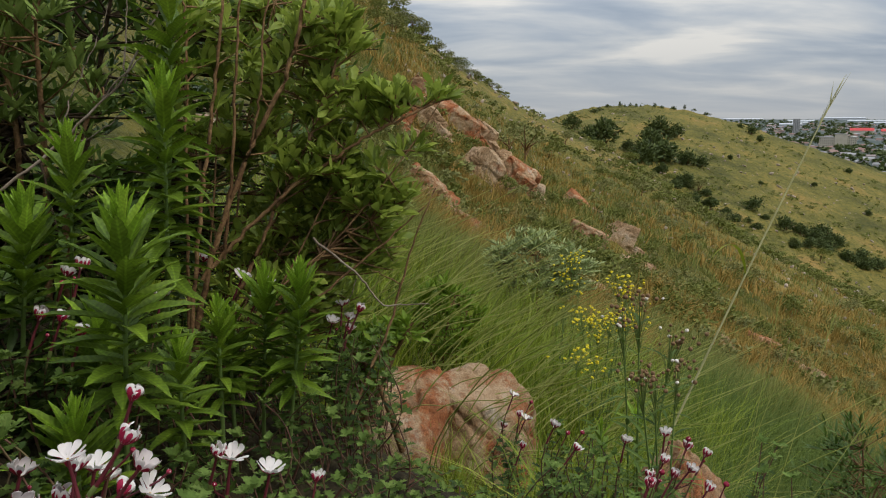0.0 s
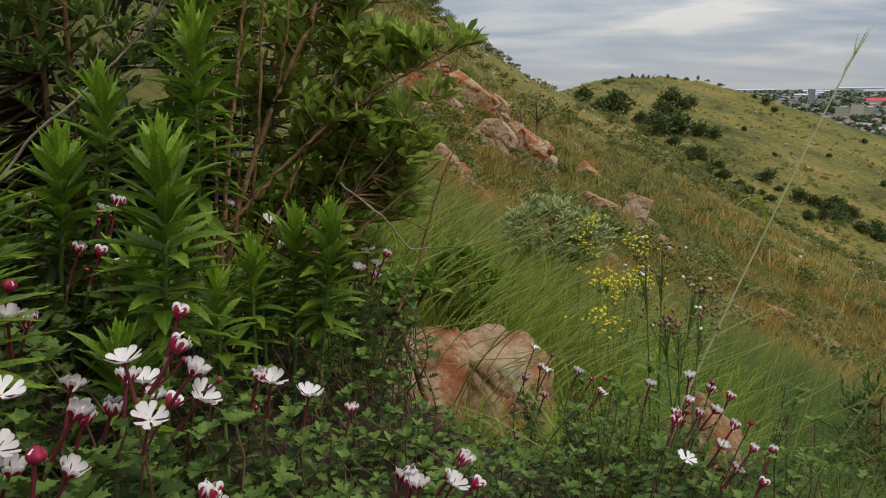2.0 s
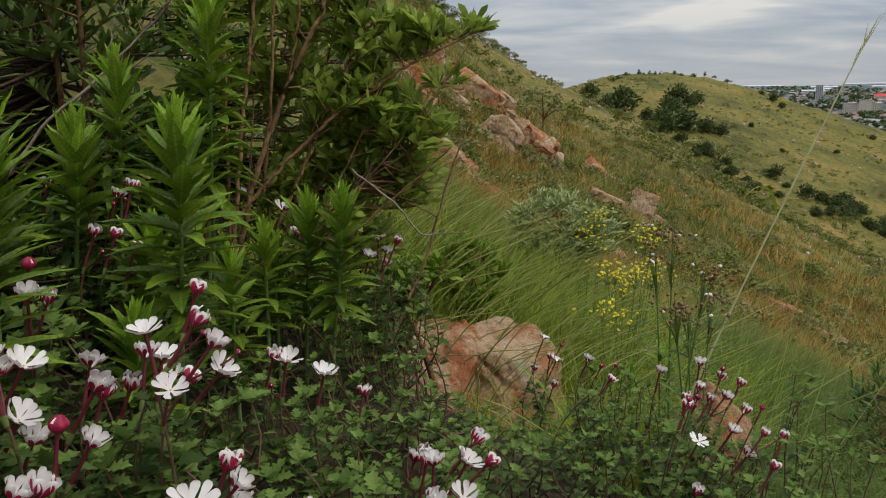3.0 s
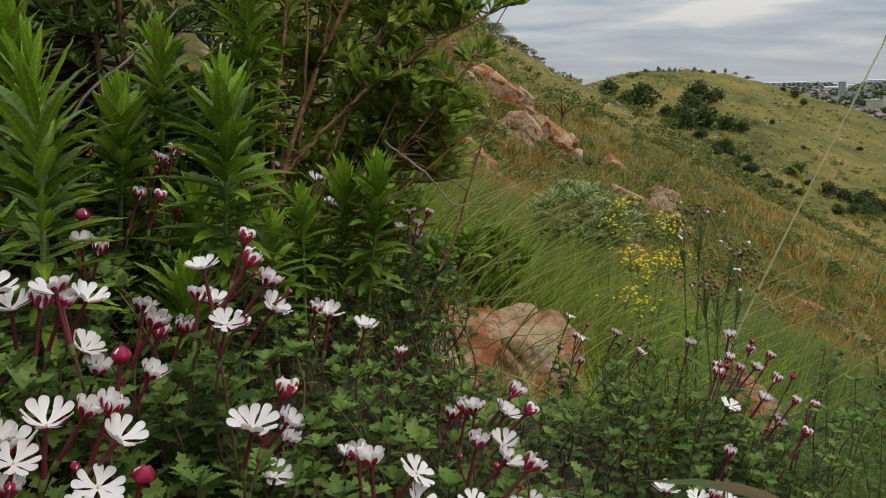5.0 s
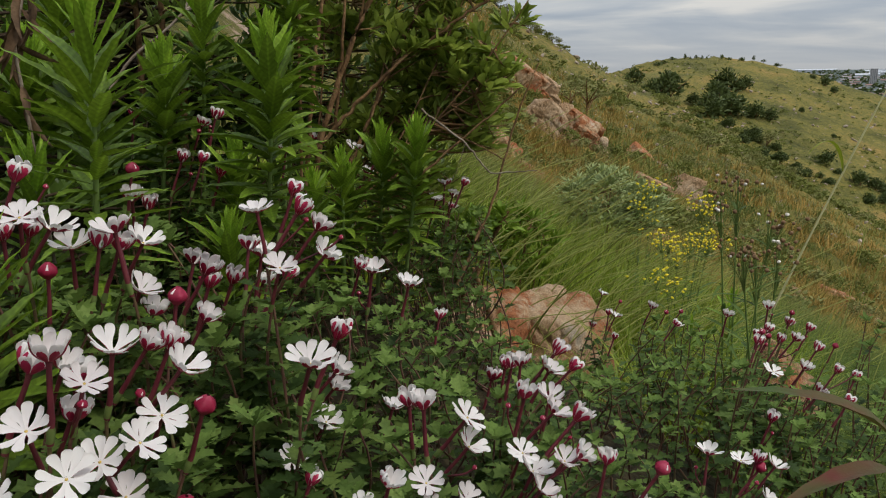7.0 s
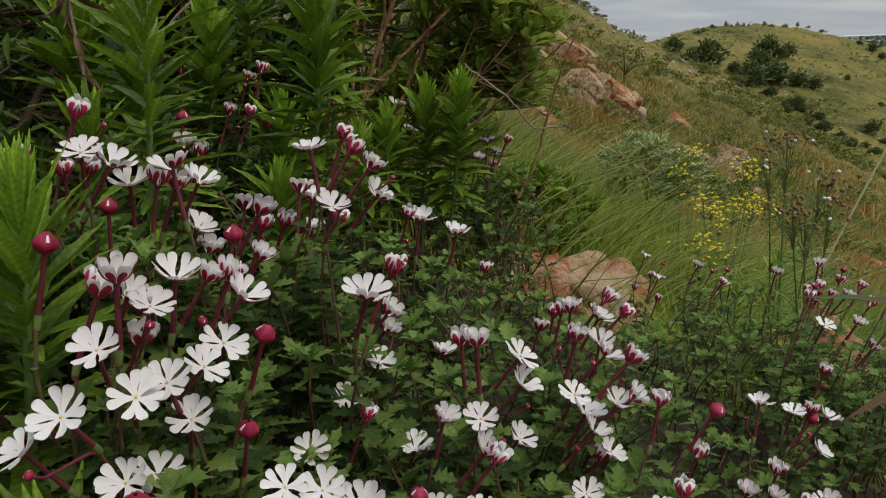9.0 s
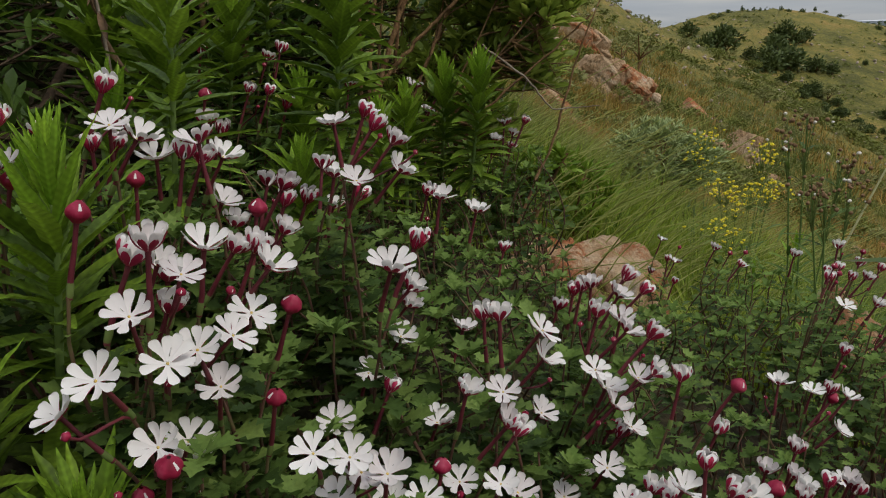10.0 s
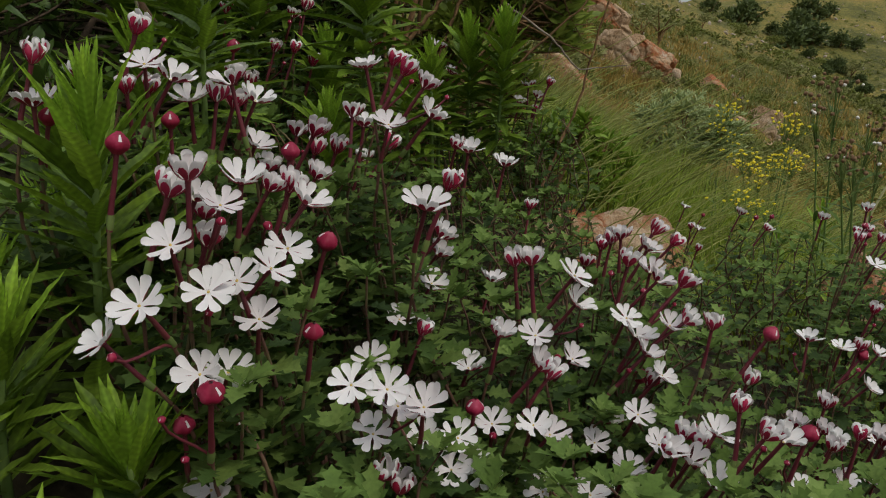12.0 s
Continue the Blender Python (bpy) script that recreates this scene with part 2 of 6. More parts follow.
GREEN_SLOPE = material("green_slope_grass", [(0.06, 0.085, 0.014), (0.13, 0.155, 0.03), (0.2, 0.205, 0.048), (0.29, 0.25, 0.075)], 0.7, 0.22, 4, 0, 60, 0.2, "island", 0.2)
PALE_ROCK = material("pale_rock", [(0.2, 0.16, 0.13), (0.36, 0.29, 0.23), (0.44, 0.37, 0.31)], 0.9, 6, 8, 0.9, 40, 0, "noise", 0.2, 0.3)
SILVER = material("silver_leaf", [(0.23, 0.28, 0.115), (0.31, 0.365, 0.155), (0.4, 0.45, 0.21)], 0.8, 8, 3, 0, 60, 0.15, "island", 0.2)
GREY_BUSH = material("grey_bush", [(0.14, 0.15, 0.05), (0.19, 0.195, 0.065), (0.25, 0.24, 0.09)], 0.75, 2, 3, 0, 60, 0.15, "island", 0.2)
# soil colour lowered to paint in the shade under the plants
SHADE_SOIL = material("shade_darkened_soil", [(0.012, 0.01, 0.007), (0.028, 0.022, 0.013), (0.045, 0.038, 0.02), (0.07, 0.053, 0.028)], 0.95, 30, 6, 0.8, 90, 0, "noise", 0.1, 0.3)
CONCRETE = material("concrete", [(0.26, 0.26, 0.26), (0.36, 0.35, 0.34)], 0.9, 0.2)
CREAM = material("cream_wall", [(0.42, 0.38, 0.3), (0.52, 0.47, 0.38)], 0.9, 0.2)
WHITE_WALL = material("white_wall", [(0.38, 0.4, 0.43), (0.5, 0.52, 0.55)], 0.9, 0.1)
PALE_ROOF = material("pale_roof", [(0.42, 0.44, 0.47), (0.55, 0.57, 0.6)], 0.7, 0.05)
RED_ROOF = material("red_roof", [(0.42, 0.03, 0.03), (0.5, 0.05, 0.045)], 0.7, 0.1)
HOUSE_WALL = material("house_wall", [(0.2, 0.18, 0.17), (0.36, 0.33, 0.31), (0.5, 0.48, 0.46)], 0.9, 0.05, 2, 0, 60, 0, "island")
HOUSE_ROOF = material("house_roof", [(0.15, 0.09, 0.075), (0.26, 0.16, 0.13), (0.24, 0.24, 0.24), (0.42, 0.42, 0.42)], 0.9, 0.05, 2, 0, 60, 0, "island")
WINDOW = material("window_glass", [(0.05, 0.06, 0.07), (0.09, 0.1, 0.11)], 0.2, 0.5)

# ---- the ground: one sheet from underfoot to the horizon ----


def smooth(a, b, v):
    u = np.clip((v - a) / (b - a), 0, 1)
    return u * u * (3 - 2 * u)


def height(x, y):
    x, y = np.asarray(x, float), np.asarray(y, float)
    s = x - 0.11 * np.maximum(y, 0)
    soft = np.logaddexp(0, -(s + 1.2) * 1.5) / 1.5
    near = -2.0 - 0.46 * s + 0.47 * soft
    near = np.where(near > 30, 30 + 12 * np.tanh((near - 30) / 12), near)
    shelf = (2.1 - 0.6 * smooth(1.1, 2.6, y)) * (1 - smooth(2.5, 16.0, np.hypot(x * 0.6, np.maximum(y, 0))))
    near = near + shelf - 0.16 * np.maximum(0, y - 120)
    near = near + 3.8 * smooth(-3.0, 13.0, x) * (1 - smooth(20.0, 44.0, x)) * smooth(50.0, 115.0, y)
    u = x - 80 + 0.36 * (265 - y)
    far = 6.4 - 0.325 * np.logaddexp(0, u / 9) * 9 - 0.13 * np.abs(265 - y) ** 1.0 - 0.10 * np.maximum(0, y - 265) - (0.0011 + 0.0065 * smooth(215, 258, y)) * np.maximum(0, 62 - x) ** 2
    d = np.hypot(x, y)
    plain = -95 + 95 * np.clip((d - 900) / 3900, 0, 1) ** 0.75
    k = 1.2
    top = np.maximum(near, far)
    hills = top + k * np.log(np.exp((near - top) / k) + np.exp((far - top) / k)) - k * math.log(2) * np.exp(-np.abs(near - far) / k)
    return np.maximum(hills, plain)


def rough_ground(x, y):
    d = np.hypot(x, y)
    amp = np.clip(d * 0.012, 0.006, 0.35) * (d < 700)
    w = np.sin(x * 1.9 + 1.3 * np.sin(y * 1.1)) * np.sin(y * 1.7 + np.sin(x * 0.9)) + 0.5 * np.sin(x * 0.37 + 2) * np.sin(y * 0.29 + 1)
    return height(x, y) + amp * w


def mesh_np(name, verts, faces, mats, idx=None, is_smooth=True):
    """A mesh from arrays: vertices (n, 3) and faces (n, 3) or (n, 4)."""
    me = bpy.data.meshes.new(name)
    verts, faces = np.asarray(verts, np.float32), np.asarray(faces, np.int32)
    n, k = faces.shape
    me.vertices.add(len(verts))
    me.vertices.foreach_set("co", verts.ravel())
    me.loops.add(n * k)
    me.loops.foreach_set("vertex_index", faces.ravel())
    me.polygons.add(n)
    me.polygons.foreach_set("loop_start", np.arange(0, n * k, k, dtype=np.int32))
    me.polygons.foreach_set("use_smooth", np.full(n, is_smooth))
    for m in mats if isinstance(mats, (list, tuple)) else [mats]:
        me.materials.append(m)
    if idx is not None:
        me.polygons.foreach_set("material_index", np.asarray(idx, np.int32))
    me.update(calc_edges=True)
    me.validate()
    return me


def ground_material():
    m = bpy.data.materials.new("hillside")
    m.use_nodes = True
    nd, ln = m.node_tree.nodes, m.node_tree.links
    p = nd["Principled BSDF"]
    p.inputs["Roughness"].default_value, p.inputs["Specular IOR Level"].default_value = 0.9, 0.15
    geo = nd.new("ShaderNodeNewGeometry")

    def tex(scale, detail=5, rough=0.6):
        n = nd.new("ShaderNodeTexNoise")
        n.inputs["Scale"].default_value, n.inputs["Detail"].default_value, n.inputs["Roughness"].default_value = scale, detail, rough
        ln.new(geo.outputs["Position"], n.inputs["Vector"])
        return n.outputs["Fac"]

    def ramp(v, stops):
        r = nd.new("ShaderNodeValToRGB")
        while len(r.color_ramp.elements) < len(stops):
            r.color_ramp.elements.new(0.5)
        for e, (at, c) in zip(r.color_ramp.elements, stops):
            e.position, e.color = at, (*c, 1)
        ln.new(v, r.inputs[0])
        return r.outputs[0]

    def mix(f, a, b, mode="MIX"):
        x = nd.new("ShaderNodeMix")
        x.data_type, x.blend_type = "RGBA", mode
        if isinstance(f, float):
            x.inputs[0].default_value = f
        else:
            ln.new(f, x.inputs[0])
        ln.new(a, x.inputs[6])
        ln.new(b, x.inputs[7])
        return x.outputs[2]

    grass = ramp(tex(0.06, 8, 0.68), [(0.36, (0.068, 0.068, 0.016)), (0.45, (0.112, 0.105, 0.024)), (0.55, (0.165, 0.138, 0.034)), (0.66, (0.235, 0.158, 0.05))])
    clump = ramp(tex(1.3, 8, 0.8), [(0.40, (0.4, 0.48, 0.36)), (0.49, (0.95, 0.97, 0.9)), (0.62, (1.4, 1.25, 1.1))])
    grass = mix(1.0, grass, clump, "MULTIPLY")
    stones = ramp(tex(0.5, 9, 0.8), [(0.6, (0, 0, 0)), (0.66, (1, 1, 1))])
    pink = ramp(tex(3, 3), [(0.3, (0.3, 0.2, 0.13)), (0.7, (0.42, 0.31, 0.23))])
    grass = mix(stones, grass, pink)
    ln.new(grass, p.inputs["Base Color"])
    b = nd.new("ShaderNodeBump")
    b.inputs["Strength"].default_value, b.inputs["Distance"].default_value = 0.8, 0.4
    ln.new(tex(1.5, 8, 0.7), b.inputs["Height"])
    ln.new(b.outputs[0], p.inputs["Normal"])
    return m


def hazed_plain_material():
    # grey-blue base colours: a little distance haze painted into the plain
    m = material("plain", [(0.045, 0.06, 0.055), (0.08, 0.098, 0.09), (0.15, 0.16, 0.155)], 0.9, 0.012, 8, 0, 60, 0, "noise", 0.1)
    return m


rings = np.concatenate([[0.05], np.geomspace(0.12, 4900, 340)])
bearing = np.radians(np.concatenate([np.linspace(-40, 42, 240), np.linspace(46, 316, 70)]))
R, B = np.meshgrid(rings, bearing, indexing="ij")
gx, gy = R * np.sin(B), R * np.cos(B)
gz = rough_ground(gx, gy)
n_r, n_b = R.shape
i, j = np.meshgrid(np.arange(n_r - 1), np.arange(n_b), indexing="ij")
j2 = (j + 1) % n_b
quads = np.stack([i * n_b + j, (i + 1) * n_b + j, (i + 1) * n_b + j2, i * n_b + j2], -1).reshape(-1, 4)
# ground within 2.3 m takes the soil with shade in its colour
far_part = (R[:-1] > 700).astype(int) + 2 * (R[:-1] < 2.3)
ground = new("ground", mesh_np("ground", np.stack([gx, gy, gz], -1).reshape(-1, 3), quads, [ground_material(), hazed_plain_material(), SHADE_SOIL], far_part.ravel()))
tagged(ground, "steep grassy hillside falling to a built-up plain", "ground", kind="structure")

# ---- building blocks ----
rng = np.random.default_rng(7)


def leaf_grid(rows, half, fold, droop, columns=3, wave=0.0):
    """A leaf of length 1 along y, normal z: half gives its half width at each row."""
    u = np.asarray(rows, float)
    h = np.asarray(half, float)
    c = np.linspace(-1, 1, columns)
    X = h[:, None] * c[None]
    Y = np.repeat(u[:, None], columns, 1)
    Z = fold * np.abs(X) - droop * Y ** 2 + wave * np.sin(Y * 26) * np.abs(c)[None]
    n = len(u)
    i, j = np.meshgrid(np.arange(n - 1), np.arange(columns - 1), indexing="ij")
    a = i * columns + j
    return np.stack([X, Y, Z], -1).reshape(-1, 3), np.stack([a, a + 1, a + columns + 1, a + columns], -1).reshape(-1, 4)


def lance_form(width, droop, fold=0.35):
    u = np.linspace(0, 1, 11)
    h = width * np.sin(np.pi * np.clip(u, 0.02, 0.995) ** 0.8) ** 0.85
    h[1:-1:2] *= 0.9
    return leaf_grid(u, h, fold, droop, 5, 0.008)


def toothed_form(width, droop):
    u = [0, 0.16, 0.30, 0.38, 0.54, 0.61, 0.78, 0.84, 1.0]
    h = width * np.array([0.1, 0.13, 0.95, 0.48, 1.2, 0.5, 0.85, 0.36, 0.02])
    return leaf_grid(u, h, 0.3, droop, 3)


def obovate_form(width, droop):
    u = np.array([0, 0.2, 0.5, 0.78, 1.0])
    return leaf_grid(u, width * np.array([0.08, 0.36, 0.85, 1.0, 0.12]), 0.3, droop, 3)


def along(direction, roll=0.0):
    """A turn whose y lies along the direction and whose z looks up as far as it can."""
    y = Vector(direction).normalized()
    x = y.cross(Vector((0, 0, 1)))
    x = x.normalized() if x.length > 1e-4 else Vector((1, 0, 0))
    z = x.cross(y)
    return Matrix((x, y, z)).transposed() @ Matrix.Rotation(roll, 3, "Y")


def place(at, turn, size):
    return Matrix.Translation(at) @ turn.to_4x4() @ Matrix.Diagonal((size, size, size, 1))


def tube(points, radii, sides=6):
    pts = np.asarray(points, float)
    r = np.asarray(radii, float) * np.ones(len(pts))
    t = np.gradient(pts, axis=0)
    t /= np.linalg.norm(t, axis=1)[:, None] + 1e-9
    ref = np.where(np.abs(t[:, 2:3]) < 0.9, np.array([[0, 0, 1.0]]), np.array([[1.0, 0, 0]]))
    a = np.cross(t, ref)
    a /= np.linalg.norm(a, axis=1)[:, None] + 1e-9
    b = np.cross(t, a)
    w = np.linspace(0, 2 * np.pi, sides, endpoint=False)
    V = pts[:, None] + r[:, None, None] * (np.cos(w)[None, :, None] * a[:, None] + np.sin(w)[None, :, None] * b[:, None])
    n = len(pts)
    i, j = np.meshgrid(np.arange(n - 1), np.arange(sides), indexing="ij")
    k = (j + 1) % sides
    F = np.stack([i * sides + j, i * sides + k, (i + 1) * sides + k, (i + 1) * sides + j], -1).reshape(-1, 4)
    return V.reshape(-1, 3), F


def joined(pieces):
    V, F, at = [], [], 0
    for v, f in pieces:
        V.append(v)
        F.append(f + at)
        at += len(v)
    return np.concatenate(V), np.concatenate(F)


def mass(forms, matrices):
    """Many copies of a few forms in one pair of arrays."""
    pieces = []
    for k, (v, f) in enumerate(forms):
        mats = matrices[k :: len(forms)]
        if not len(mats):
            continue
        M = np.array([np.array(m) for m in mats])
        P = np.einsum("nij,vj->nvi", M[:, :3, :3], v) + M[:, None, :3, 3]
        n = len(mats)
        pieces.append((P.reshape(-1, 3), (f[None] + (np.arange(n) * len(v))[:, None, None]).reshape(-1, f.shape[1])))
    return joined(pieces)


def bezier(a, b, c, d, n):
    t = np.linspace(0, 1, n)[:, None]
    a, b, c, d = (np.asarray(p, float) for p in (a, b, c, d))
    return (1 - t) ** 3 * a + 3 * (1 - t) ** 2 * t * b + 3 * (1 - t) * t * t * c + t ** 3 * d


def thing(name, at, label, category, group=""):
    ob = new(name)
    ob.location = at
    ob.empty_display_size = 0.05
    return tagged(ob, label, category, group)


def part(name, me, owner, m=None, label=""):
    """A mesh under a thing that stands, unturned, at its location; m: its pose in the world."""
    ob = new(name, me)
    ob.parent = owner
    ob.matrix_parent_inverse = Matrix.Translation(-Vector(owner.location))
    if m is not None:
        ob.matrix_basis = m
    return tagged(ob, label)


def sub_part(name, me, owner, m=None, label=""):
    ob = new(name, me)
    ob.parent = owner
    if m is not None:
        ob.matrix_basis = m
    return tagged(ob, label)


def stand(x, y):
    return float(rough_ground(np.array(x), np.array(y)))


# ---- boulders ----


def boulder_material(grow=1.0, name="lichened_rock", rusty=0.49):
    m = bpy.data.materials.new(name)
    m.use_nodes = True
    nd, ln = m.node_tree.nodes, m.node_tree.links
    p = nd["Principled BSDF"]
    p.inputs["Roughness"].default_value, p.inputs["Specular IOR Level"].default_value = 0.92, 0.15
    geo = nd.new("ShaderNodeNewGeometry")

    def tex(scale, detail, rough=0.65, offset=0.0):
        mp = nd.new("ShaderNodeMapping")
        mp.inputs["Location"].default_value = (offset, offset * 0.7, -offset)
        ln.new(geo.outputs["Position"], mp.inputs["Vector"])
        n = nd.new("ShaderNodeTexNoise")
        n.inputs["Scale"].default_value, n.inputs["Detail"].default_value, n.inputs["Roughness"].default_value = scale / grow, detail, rough
        ln.new(mp.outputs[0], n.inputs["Vector"])
        return n.outputs["Fac"]

    def ramp(v, stops):
        r = nd.new("ShaderNodeValToRGB")
        while len(r.color_ramp.elements) < len(stops):
            r.color_ramp.elements.new(0.5)
        for e, (at, c) in zip(r.color_ramp.elements, stops):
            e.position, e.color = at, (*c, 1)
        ln.new(v, r.inputs[0])
        return r.outputs[0]

    def mix(f, a, b, mode="MIX"):
        x = nd.new("ShaderNodeMix")
        x.data_type, x.blend_type = "RGBA", mode
        if isinstance(f, float):
            x.inputs[0].default_value = f
        else:
            ln.new(f, x.inputs[0])
        ln.new(a, x.inputs[6])
        ln.new(b, x.inputs[7])
        return x.outputs[2]

    stone = ramp(tex(7, 8), [(0.32, (0.15, 0.09, 0.055)), (0.46, (0.35, 0.225, 0.125)), (0.57, (0.47, 0.335, 0.21)), (0.7, (0.42, 0.37, 0.29))])
    orange = ramp(tex(5, 9, 0.75, 4.0), [(rusty, (0, 0, 0)), (rusty + 0.08, (0.85, 0.85, 0.85))])
    rust = ramp(tex(40, 4), [(0.3, (0.2, 0.055, 0.02)), (0.7, (0.42, 0.14, 0.05))])
    dark = ramp(tex(16, 9, 0.8, 9.0), [(0.58, (1, 1, 1)), (0.68, (0.4, 0.38, 0.35))])
    c = mix(orange, stone, rust)
    c = mix(1.0, c, dark, "MULTIPLY")
    grain = ramp(tex(160, 3, 0.6, 2.0), [(0.3, (0.72, 0.7, 0.68)), (0.7, (1.2, 1.2, 1.2))])
    c = mix(1.0, c, grain, "MULTIPLY")
    ln.new(c, p.inputs["Base Color"])
    b = nd.new("ShaderNodeBump")
    b.inputs["Strength"].default_value, b.inputs["Distance"].default_value = 1.0, 0.014 * grow
    ln.new(tex(45, 9, 0.75), b.inputs["Height"])
    ln.new(b.outputs[0], p.inputs["Normal"])
    return m


LICHENED = boulder_material()
CRAG_ROCK = boulder_material(4.0, "crag_rock", 0.46)
CRAG_PALE = boulder_material(6.0, "pale_crag_rock", 0.62)


def rock_mesh(seed, sizes, planes=14, level=4, rough=0.08, mat=None, crack=0.0):
    """A broken boulder: a ball cut by planes, with noise over it and, on request, cracks."""
    r = np.random.default_rng(seed)
    bm = bmesh.new()
    bmesh.ops.create_icosphere(bm, subdivisions=level, radius=1.0)
    V = np.array([v.co[:] for v in bm.verts])
    for _ in range(planes):
        n = r.normal(size=3)
        n /= np.linalg.norm(n)
        d = r.uniform(0.42, 0.85)
        over = np.maximum(0, V @ n - d)
        V = V - over[:, None] * n * 0.96
    for k, v in enumerate(bm.verts):
        q = Vector(V[k]) + Vector((seed * 1.7, 0, seed))
        n1 = noise.fractal(q * 1.6, 1.0, 2.0, 4)
        n2 = noise.fractal(q * 5.0, 0.7, 2.0, 6)
        gap = 0.0
        if crack:
            gap = crack * max(0.0, 1 - abs(noise.noise(q * 1.3 + Vector((5, 2, 1)))) * 14)
        V[k] = V[k] * (1 + rough * (n1 + 0.55 * n2) - gap)
        v.co = V[k] * np.array(sizes)
    for f in bm.faces:
        f.smooth = True
    me = bpy.data.meshes.new("rock")
    bm.to_mesh(me)
    bm.free()
    me.materials.append(mat or ROCK)
    return me


def boulder(seed, at, sizes, turn, label, crack=0.12):
    ob = new("boulder", rock_mesh(seed, sizes, 22, 6, 0.1, LICHENED, crack))
    ob.matrix_basis = pose(*at, *turn)
    return tagged(ob, label, "boulder", "boulders in the grass")


def hull_mesh(seed, corners, crack, mat, unit=1.0, steps=6):
    """Rock broken along flat planes: the hull of a few corners, with worn edges, chips and cracks."""
    bm = bmesh.new()
    for c in corners:
        bm.verts.new(c)
    got = bmesh.ops.convex_hull(bm, input=bm.verts)
    loose = [v for v in bm.verts if not v.link_faces]
    bmesh.ops.delete(bm, geom=loose, context="VERTS")
    for step in range(steps):
        bmesh.ops.triangulate(bm, faces=bm.faces)
        bmesh.ops.subdivide_edges(bm, edges=[e for e in bm.edges if e.calc_length() > 0.014 * unit], cuts=1, use_grid_fill=True)
        if step in (2, 3):
            bmesh.ops.smooth_vert(bm, verts=bm.verts, factor=0.25, use_axis_x=True, use_axis_y=True, use_axis_z=True)
    bmesh.ops.triangulate(bm, faces=bm.faces)
    bm.normal_update()
    shift = Vector((seed * 1.7, 0.0, seed))
    moves = []
    for v in bm.verts:
        q = v.co / unit + shift
        d = 0.014 * noise.fractal(q * 5, 1.0, 2.0, 4) + 0.009 * noise.fractal(q * 18, 0.6, 2.0, 5) + 0.02 * abs(noise.noise(q * 6.5)) ** 1.5
        for scale, off in ((3.2, 0.0), (5.0, 7.0)):
            d -= crack * max(0.0, 1 - abs(noise.noise(q * scale + Vector((off, 2, 1)))) * 16)
        moves.append(v.normal * d * unit)
    for v, d in zip(bm.verts, moves):
        v.co += d
    for f in bm.faces:
        f.smooth = True
    me = bpy.data.meshes.new("rock")
    bm.to_mesh(me)
    bm.free()
    me.materials.append(mat)
    return me


def hull_boulder(seed, corners, label, crack=0.02):
    return tagged(new("boulder", hull_mesh(seed, corners, crack, LICHENED)), label, "boulder", "boulders in the grass")


def slab_corners(seed, sizes):
    """The corners of a blocky slab, knocked about."""
    r = np.random.default_rng(seed)
    box_corners = np.array([(x, y, z) for x in (-1, -0.1, 0.9) for y in (-1, 1) for z in (-1, 1)], float)
    box_corners += r.uniform(-0.32, 0.32, box_corners.shape)
    return [tuple(c) for c in box_corners * np.array(sizes) * 0.8]


hull_boulder(3, [(-0.03, 2.72, -0.02), (0.1, 2.85, -0.01), (0.22, 2.9, -0.045), (0.35, 2.86, -0.15), (0.29, 2.68, -0.2), (0.13, 2.62, -0.09), (0.01, 2.58, -0.06), (-0.03, 2.56, -0.6), (0.32, 2.58, -0.6), (0.42, 2.9, -0.6), (0.0, 3.0, -0.6)], "large pinkish boulder with orange lichen among grass", 0.013)
hull_boulder(5, [(-0.21, 2.76, 0.01), (0.0, 2.78, -0.01), (0.02, 2.6, -0.03), (-0.26, 2.46, -0.03), (-0.13, 2.4, -0.07), (-0.02, 2.34, -0.3), (0.0, 2.5, -0.25), (-0.24, 2.34, -0.35), (-0.32, 2.5, -0.6), (0.03, 2.5, -0.6), (-0.1, 2.26, -0.6), (0.0, 2.8, -0.6), (-0.3, 2.8, -0.6)], "lichen-spotted boulder leaning under the shrub", 0.016)
boulder(11, (0.55, 1.72, 0.02), (0.17, 0.18, 0.22), (0, 12, 70), "orange boulder behind the flowering plants")
boulder(13, (0.22, 1.62, -0.02), (0.1, 0.1, 0.1), (0, 0, 10), "small grey-pink rock under the foliage")

# ---- tall plants with lance-shaped leaves ----

LANCE_LEAVES = [mesh_np("leaf", *lance_form(w, d), LANCE) for w, d in ((0.14, 0.16), (0.155, 0.34), (0.125, 0.06))]


LANCE_TIPS = [mesh_np("leaf", *lance_form(w, d), LANCE_TIP) for w, d in ((0.125, 0.04), (0.14, 0.14), (0.12, -0.04))]
NARROW_LEAVES = [mesh_np("leaf", *lance_form(w, d), LANCE) for w, d in ((0.085, 0.12), (0.095, 0.22), (0.08, 0.04))]
NARROW_TIPS = [mesh_np("leaf", *lance_form(w, d), LANCE_TIP) for w, d in ((0.08, 0.04), (0.09, 0.1), (0.075, -0.04))]


